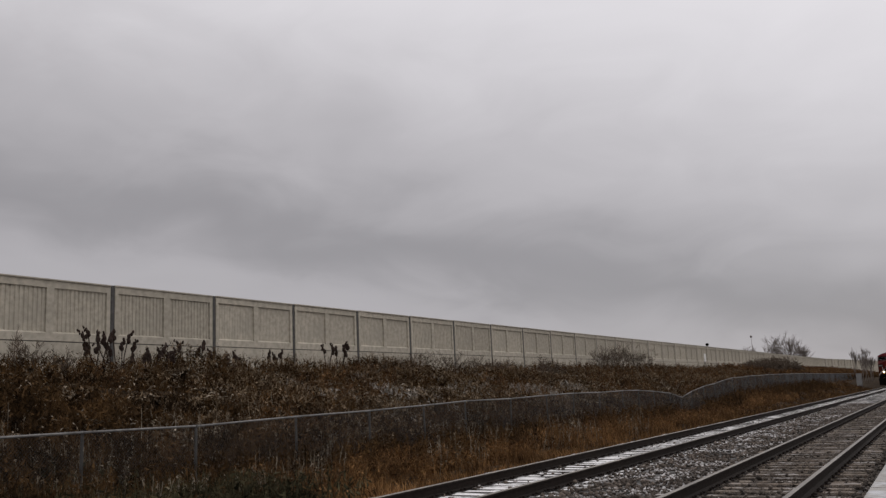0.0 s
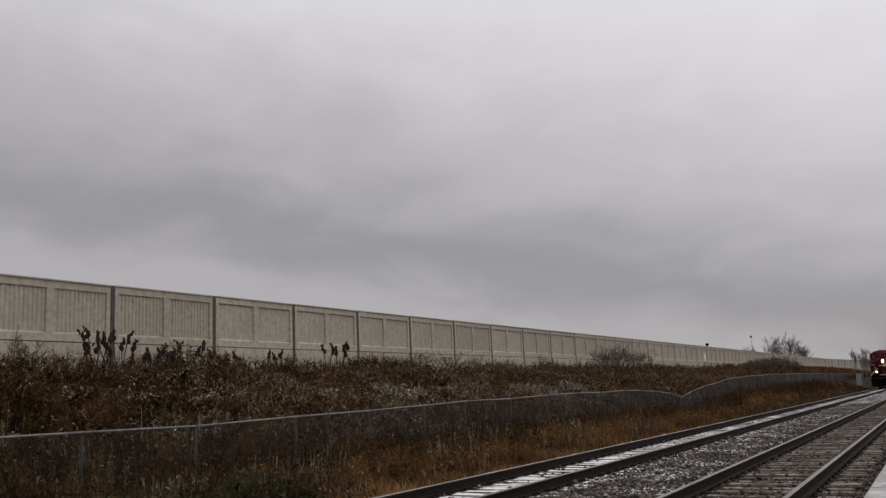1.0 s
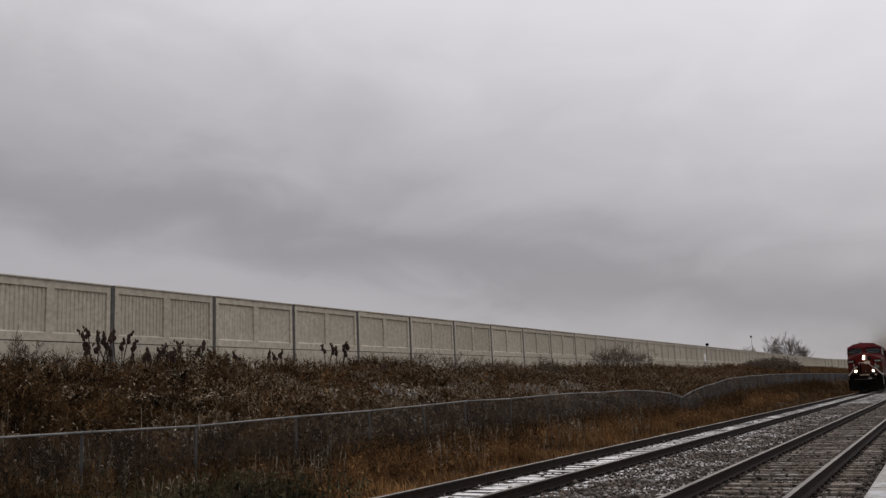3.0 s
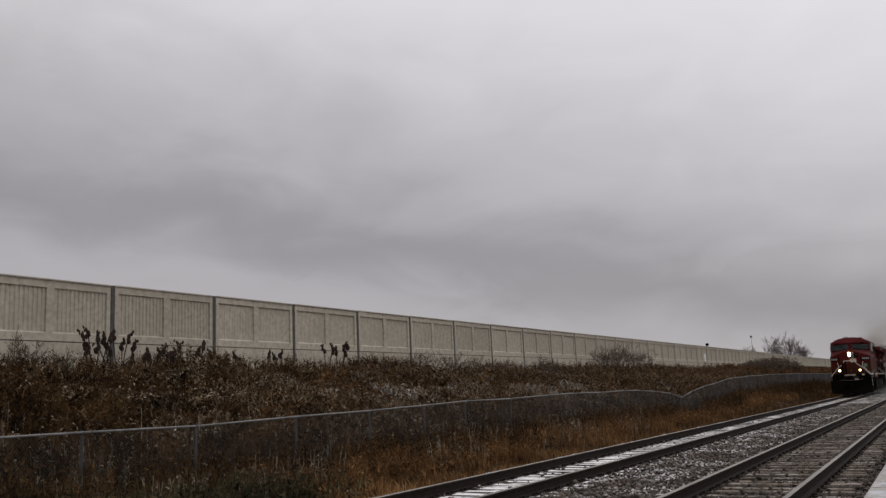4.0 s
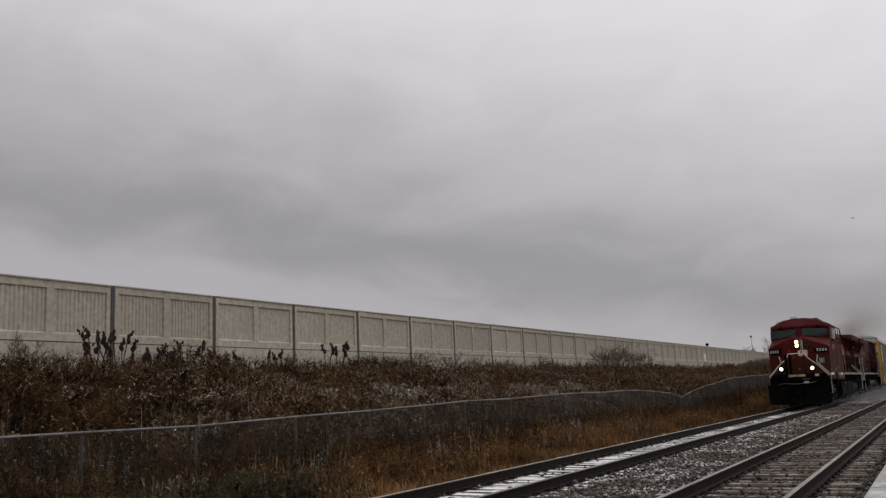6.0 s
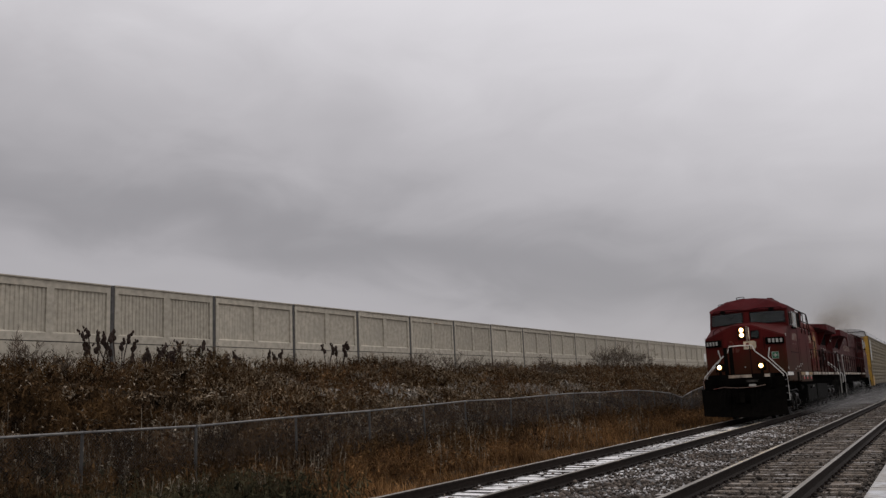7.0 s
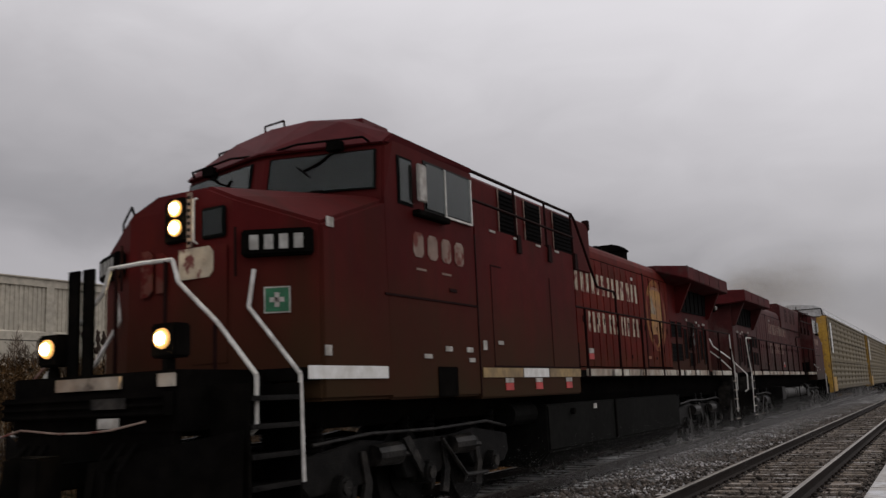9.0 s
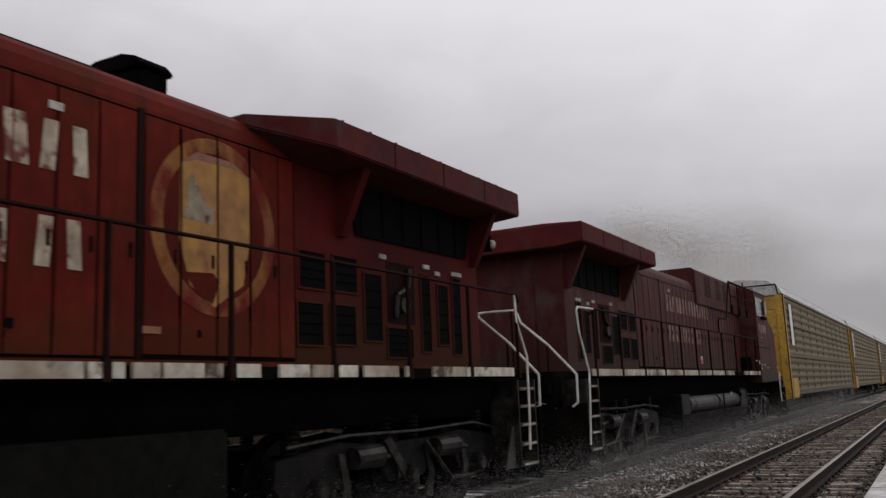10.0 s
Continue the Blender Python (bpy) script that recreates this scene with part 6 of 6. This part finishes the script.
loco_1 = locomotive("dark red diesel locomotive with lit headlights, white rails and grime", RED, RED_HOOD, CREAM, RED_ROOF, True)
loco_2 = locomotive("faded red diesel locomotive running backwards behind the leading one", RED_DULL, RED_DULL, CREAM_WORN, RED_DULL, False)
for o in loco_2.children_recursive:
    if o.name.startswith(("headlight", "ditch_light", "lamp_rim", "bulb")) and "housing" not in o.name:
        o.data.materials[0] = TAG_WHITE
        o["label"] = "unlit lamp"
rack_1 = autorack("tan galvanised autorack wagon with yellow ends and corrugated sides")
racks = [rack_1] + [copy_thing(rack_1, Matrix.Identity(4)) for _ in range(4)]


# ---- trackside shrubs, trees and far things ----
def bare_plant(name, label, category, base, height, width, stems, levels, seed, twig=0.010, bark=BARK, group="", trunk=0.05, up=0.75):
    """A leafless shrub or tree: stems that fork into ever finer twigs."""
    g = random.Random(seed)
    root = thing(name, label, category, group)
    root.location = base
    fine = bm_new()

    def grow(p, d, length, r, lev, low):
        q = p + d * length
        cyl(low if lev < 2 else fine, p, q, r, r * 0.7, n=6 if lev < 2 else 3)
        if lev >= levels:
            return
        for k in range(3 if lev < levels - 1 else 4):
            side = Vector((g.gauss(0, 1), g.gauss(0, 1), g.gauss(0, 0.5)))
            nd = (d * 0.9 + side * (0.42 * width / height + 0.12) + Vector((0, 0, up * 0.25))).normalized()
            grow(p.lerp(q, g.uniform(0.55, 1.0)), nd, length * g.uniform(0.55, 0.85), max(r * 0.55, twig), lev + 1, low)

    for k in range(stems):
        off = Vector((g.gauss(0, 0.16), g.gauss(0, 0.16), 0)) * width if stems > 1 else Vector()
        d = (Vector((g.gauss(0, 0.32), g.gauss(0, 0.32), 0)) * width / height + Vector((0, 0, 1))).normalized()
        low = bm_new()
        grow(off - Vector((0, 0, 0.15)), d, height * g.uniform(0.30, 0.42), trunk, 0, low)
        part("stem", low, bark, root)
    part("crown", fine, bark, root)
    return root


def sumac(base, height, seed, heads=3):
    """A few bare crooked stalks with dark upright seed clusters."""
    g = random.Random(seed)
    root = thing("sumac_shrub", "bare sumac shrub with dark upright seed clusters", "shrub", "sumac shrubs by the wall")
    root.location = base
    stalk = bm_new()
    for k in range(heads):
        x, y = g.gauss(0, 0.28), g.gauss(0, 0.34)
        h = (height + 0.35) * g.uniform(0.75, 1.05)
        mid = Vector((x * 0.6 + g.gauss(0, 0.06), y * 0.6 + g.gauss(0, 0.06), h * 0.55))
        top = Vector((x, y, h))
        tube(stalk, [Vector((x * 0.3, y * 0.3, -0.2)), mid, top], 0.018, 5)
        tops = bm_new()
        bend = (g.uniform(-0.12, 0.12), g.uniform(-0.18, 0.18))
        for j in range(9):
            t = j / 8
            c = top + Vector((g.gauss(0, 0.03) + bend[0] * t * t, g.gauss(0, 0.03) + bend[1] * t * t, -0.16 + 0.30 * t))
            r = 0.062 * (1.1 - 0.5 * t) * g.uniform(0.7, 1.3)
            bmesh.ops.create_icosphere(tops, subdivisions=1, radius=r, matrix=Matrix.Translation(c) @ Matrix.Diagonal((1, 1, 1.4, 1)))
        part("seed_head", tops, DARK_HEAD, root, "dark fuzzy seed clusters")
    part("stalk", stalk, DARK_HEAD, root)
    return root


def ground_at(x, y):
    return (x, y, float(ground_z(x, y)))


for i, (x, y, h, k) in enumerate(((-23.4, 19.3, 1.05, 5), (-23.3, 20.3, 1.25, 5), (-23.4, 21.4, 0.75, 5), (-23.5, 22.0, 0.7, 4), (-23.6, 23.2, 0.85, 3), (-23.5, 24.3, 0.85, 3), (-23.4, 25.7, 0.6, 3), (-23.5, 28.2, 0.7, 3), (-23.5, 31.7, 1.15, 3), (-23.5, 32.7, 1.2, 4), (-23.5, 20.0, 1.0, 4))):
    sumac(ground_at(x, y), h, 40 + i, k)
for i, (x, y, h, w) in enumerate(((-23.0, 16.5, 1.3, 1.4), (-23.2, 17.8, 1.0, 1.2), (-23.0, 37.0, 1.2, 1.6), (-22.8, 39.2, 1.5, 2.0), (-22.8, 41.6, 1.4, 1.8), (-22.8, 45.0, 1.5, 1.8), (-22.8, 47.5, 1.3, 1.6), (-22.6, 34.0, 0.9, 1.2))):
    bare_plant("bare_shrub", "leafless grey-brown shrub before the noise wall", "shrub", ground_at(x, y), h + 0.4, w, 6, 3, 60 + i, 0.007, group="bare shrubs by the wall", trunk=0.014)
bare_plant("bare_shrub", "spreading leafless shrub on the berm", "shrub", ground_at(-22.0, 53.5), 1.9, 3.4, 9, 4, 80, 0.008, group="bare shrubs by the wall", trunk=0.03)
for i, (x, y, h, w) in enumerate(((-22.8, 66.5, 3.3, 2.6), (-22.8, 70.5, 3.6, 3.0), (-22.8, 75.0, 3.3, 2.8))):
    bare_plant("bare_bush", "dense leafless brown bush against the wall", "bush", ground_at(x, y), h * 0.85, w, 9, 4, 90 + i, 0.0055, group="brown bushes by the wall", trunk=0.025)
for i, (x, y, h, w) in enumerate(((-20.5, 121, 2.7, 4.5), (-20.5, 127, 3.1, 5), (-20.5, 134, 3.2, 5), (-20.5, 142, 2.8, 5))):
    bare_plant("bare_bush", "large dense dark brown bush on the berm", "bush", ground_at(x, y), h, w, 34, 4, 100 + i, 0.020, group="dark bushes on the berm", trunk=0.05)
for i, (x, y, z, h, w) in enumerate(((-40, 283, 5.5, 10.5, 9), (-40, 262, 5.5, 7.0, 6), (-40, 318, 5.5, 8.0, 7), (-44, 245, 5.0, 6.0, 5))):
    bare_plant("bare_tree", "leafless tree with a fine twiggy crown behind the wall", "tree", ground_at(x, y), h + z - 3.4, w * 0.75, 7, 4, 120 + i, 0.022, bark=BARK_HAZED, group="far bare trees", trunk=0.12, up=1.2)
for i, (x, y, h, w) in enumerate(((-12.6, 186, 6.6, 1.6), (-13.6, 190, 5.0, 1.6), (-15.6, 196, 6.0, 1.0), (-12.6, 205, 6.0, 1.6))):
    bare_plant("bare_tree", "slim leafless tree beside the track", "tree", ground_at(x, y), h, w, 3, 4, 130 + i, 0.016, bark=BARK_HAZED, group="far bare trees", trunk=0.06, up=1.6)


def build_far_things():
    # equipment cabinet by the line
    box_at = ground_at(-11.4, 150.0)
    cab = thing("signal_cabinet", "silver-grey signal cabinet beside the far track", "cabinet")
    cab.location = box_at
    bm = bm_new()
    box(bm, -0.38, 0.38, -0.35, 0.35, 0.25, 2.10)
    part("body", bm, CABINET, cab, bevel=0.03)
    bm = bm_new()
    box(bm, -0.43, 0.43, -0.40, 0.40, 2.10, 2.18)
    part("lid", bm, CABINET, cab)
    bm = bm_new()
    box(bm, -0.35, 0.35, -0.30, 0.30, -0.5, 0.25)
    part("plinth", bm, JOINT, cab)
    bm = bm_new()
    box(bm, -0.31, 0.31, -0.375, -0.35, 0.35, 2.0)
    part("door", bm, CABINET, cab)
    # small dark box on the wall's coping and a pale board before the wall
    sign = thing("wall_camera", "small dark box on a short post on the wall", "box")
    sign.location = (WALL_X - 0.1, 112.0, 5.95)
    bm = bm_new()
    cyl(bm, (0, 0, -0.05), (0, 0, 0.15), 0.05, n=8)
    part("stem", bm, BLACK, sign)
    bm = bm_new()
    box(bm, -0.18, 0.18, -0.26, 0.26, 0.10, 0.42)
    part("body", bm, BLACK, sign, bevel=0.08)
    board = thing("notice_board", "pale notice board on two posts before the wall", "sign")
    board.location = ground_at(-24.2, 106.3)
    bm = bm_new()
    box(bm, -0.02, 0.02, -0.42, 0.42, 1.25, 2.15)
    part("panel", bm, STRIPE_CLEAN, board)
    for y in (-0.3, 0.3):
        bm = bm_new()
        cyl(bm, (-0.04, y, -0.4), (-0.04, y, 1.7), 0.03, n=6)
        part("post", bm, POST_GREY, board)
    # slender mast far behind the wall
    mast = thing("light_mast", "slender grey mast with a small lamp head", "mast")
    mast.location = (-40, 226, 0)
    bm = bm_new()
    cyl(bm, (0, 0, 0), (0, 0, 12.2), 0.07, 0.035, n=8)
    part("pole", bm, BARK_HAZED, mast)
    bm = bm_new()
    box(bm, -0.2, 0.2, -0.5, 0.35, 12.05, 12.6)
    part("lamp_head", bm, BARK_HAZED, mast, bevel=0.1)


build_far_things()


def build_bird():
    b = thing("bird", "small dark bird in flight over the train", "bird")
    bm = bm_new()
    hull(bm, [(-0.03, -0.16, 0), (0.03, -0.16, 0), (0, -0.2, 0.02), (-0.07, 0, 0), (0.07, 0, 0), (0, 0, 0.07), (0, 0, -0.05), (0, 0.22, 0.0), (-0.05, 0.2, 0), (0.05, 0.2, 0)])
    part("body", bm, BLACK, b)
    for s in (-1, 1):
        bm = bm_new()
        slab(bm, [(s * 0.05, -0.08, 0.02), (s * 0.05, 0.08, 0.02), (s * 0.34, 0.10, 0.16), (s * 0.36, 0.02, 0.17)], 0.012)
        part("wing", bm, BLACK, b)
    for o in b.children:
        o.data.transform(Matrix.Scale(0.42, 4))
    return b


bird = build_bird()


# ---- smoke over the locomotives and snow dust along the train ----
SMOKE = material("brown_grey_smoke", (0.52, 0.475, 0.42), 1.0, bump=0, spec=0.0, spread=0.05, island=True)
DUST = material("blown_snow_dust", (0.33, 0.32, 0.31), 1.0, bump=0, spec=0.0, spread=0.2, island=True)


def specks(name, mat, centres, radii, counts, size, label, category, seed):
    """Clouds of tiny flakes, thinning out from their middles."""
    q = np.random.default_rng(seed)
    pts = np.concatenate([np.array(c) + q.standard_normal((k, 3)) * np.array(r) for c, r, k in zip(centres, radii, counts)])
    pts = pts[pts[:, 2] > 0.0]
    n = len(pts)
    tri = q.standard_normal((n, 3, 3)) * size
    ob = raw(name, (pts[:, None] + tri).reshape(-1, 3), np.arange(3 * n).reshape(n, 3), [mat])
    ob.visible_shadow = False
    return tagged(ob, label, category, kind="stuff")


g = random.Random(5)
ks = range(16)
smoke = specks("exhaust_smoke", SMOKE, [(g.uniform(-0.5, 0.5), 29.6 + 1.7 * k + g.uniform(-0.6, 0.6), 4.8 + 0.17 * k + g.uniform(-0.35, 0.35)) for k in ks], [(0.35 + 0.07 * k, 0.8 + 0.10 * k, 0.28 + 0.07 * k) for k in ks], [18000 + 1300 * k for k in ks], 0.0047, "thin brown exhaust smoke trailing over the train", "smoke", 11)
ks = range(20)
dust = specks("snow_dust", DUST, [(g.uniform(1.7, 2.7), 8.0 + 2.8 * k, 0.06) for k in ks], [(0.45 + 0.012 * k, 1.8, 0.20 + 0.016 * k) for k in ks], [46000] * 20, 0.0031, "thin grey snow dust whirled up beside the wheels", "snow dust", 12)


# ---- motion ----
def front_at(t):
    """Where the leading locomotive's front lights are along the track."""
    s = t - 7.0
    return 34.48 - 14.605 * s + 0.062 * s * s


def motions():
    times = [0.5 * k for k in range(21)]
    ahead = 43.35
    walk(loco_1, [(t, pose(TRACK_FAR, front_at(t), 0)) for t in times])
    walk(loco_2, [(t, pose(TRACK_FAR, front_at(t) + ahead, 0, rz=180)) for t in times])
    for k, wagon in enumerate(racks):
        walk(wagon, [(t, pose(TRACK_FAR, front_at(t) + 44.10 + 27.4 * k, 0)) for t in times])
    walk(smoke, [(t, pose(TRACK_FAR, front_at(t), 0)) for t in times])
    walk(dust, [(t, pose(TRACK_FAR, front_at(t), 0)) for t in times])
    # wheels roll with the way gone
    ticks = [k / FPS for k in range(301)]
    for train, way in [(loco_1, 1), (loco_2, -1)] + [(w, 1) for w in racks]:
        for o in train.children_recursive:
            if o.name.startswith("wheelset"):
                r = o.location.z
                at = o.location.copy()
                walk(o, [(t, Matrix.Translation(at) @ Matrix.Rotation(way * (front_at(0) - front_at(t)) / r, 4, "X")) for t in ticks])
    # the bird flits up across the sky
    flight = [(0.0, (-14, 92, 4.0)), (4.6, (-6.5, 64.0, 3.2)), (5.2, (-5.12, 60.0, 5.61)), (5.4, (-4.96, 59.0, 6.60)), (5.6, (-4.46, 58.0, 7.74)), (6.2, (-3.0, 54.0, 12.0)), (7.5, (4.0, 48.0, 24.0)), (10.0, (30.0, 40.0, 40.0))]
    walk(bird, [(t, pose(*p, rx=-25, rz=160)) for t, p in flight])


motions()
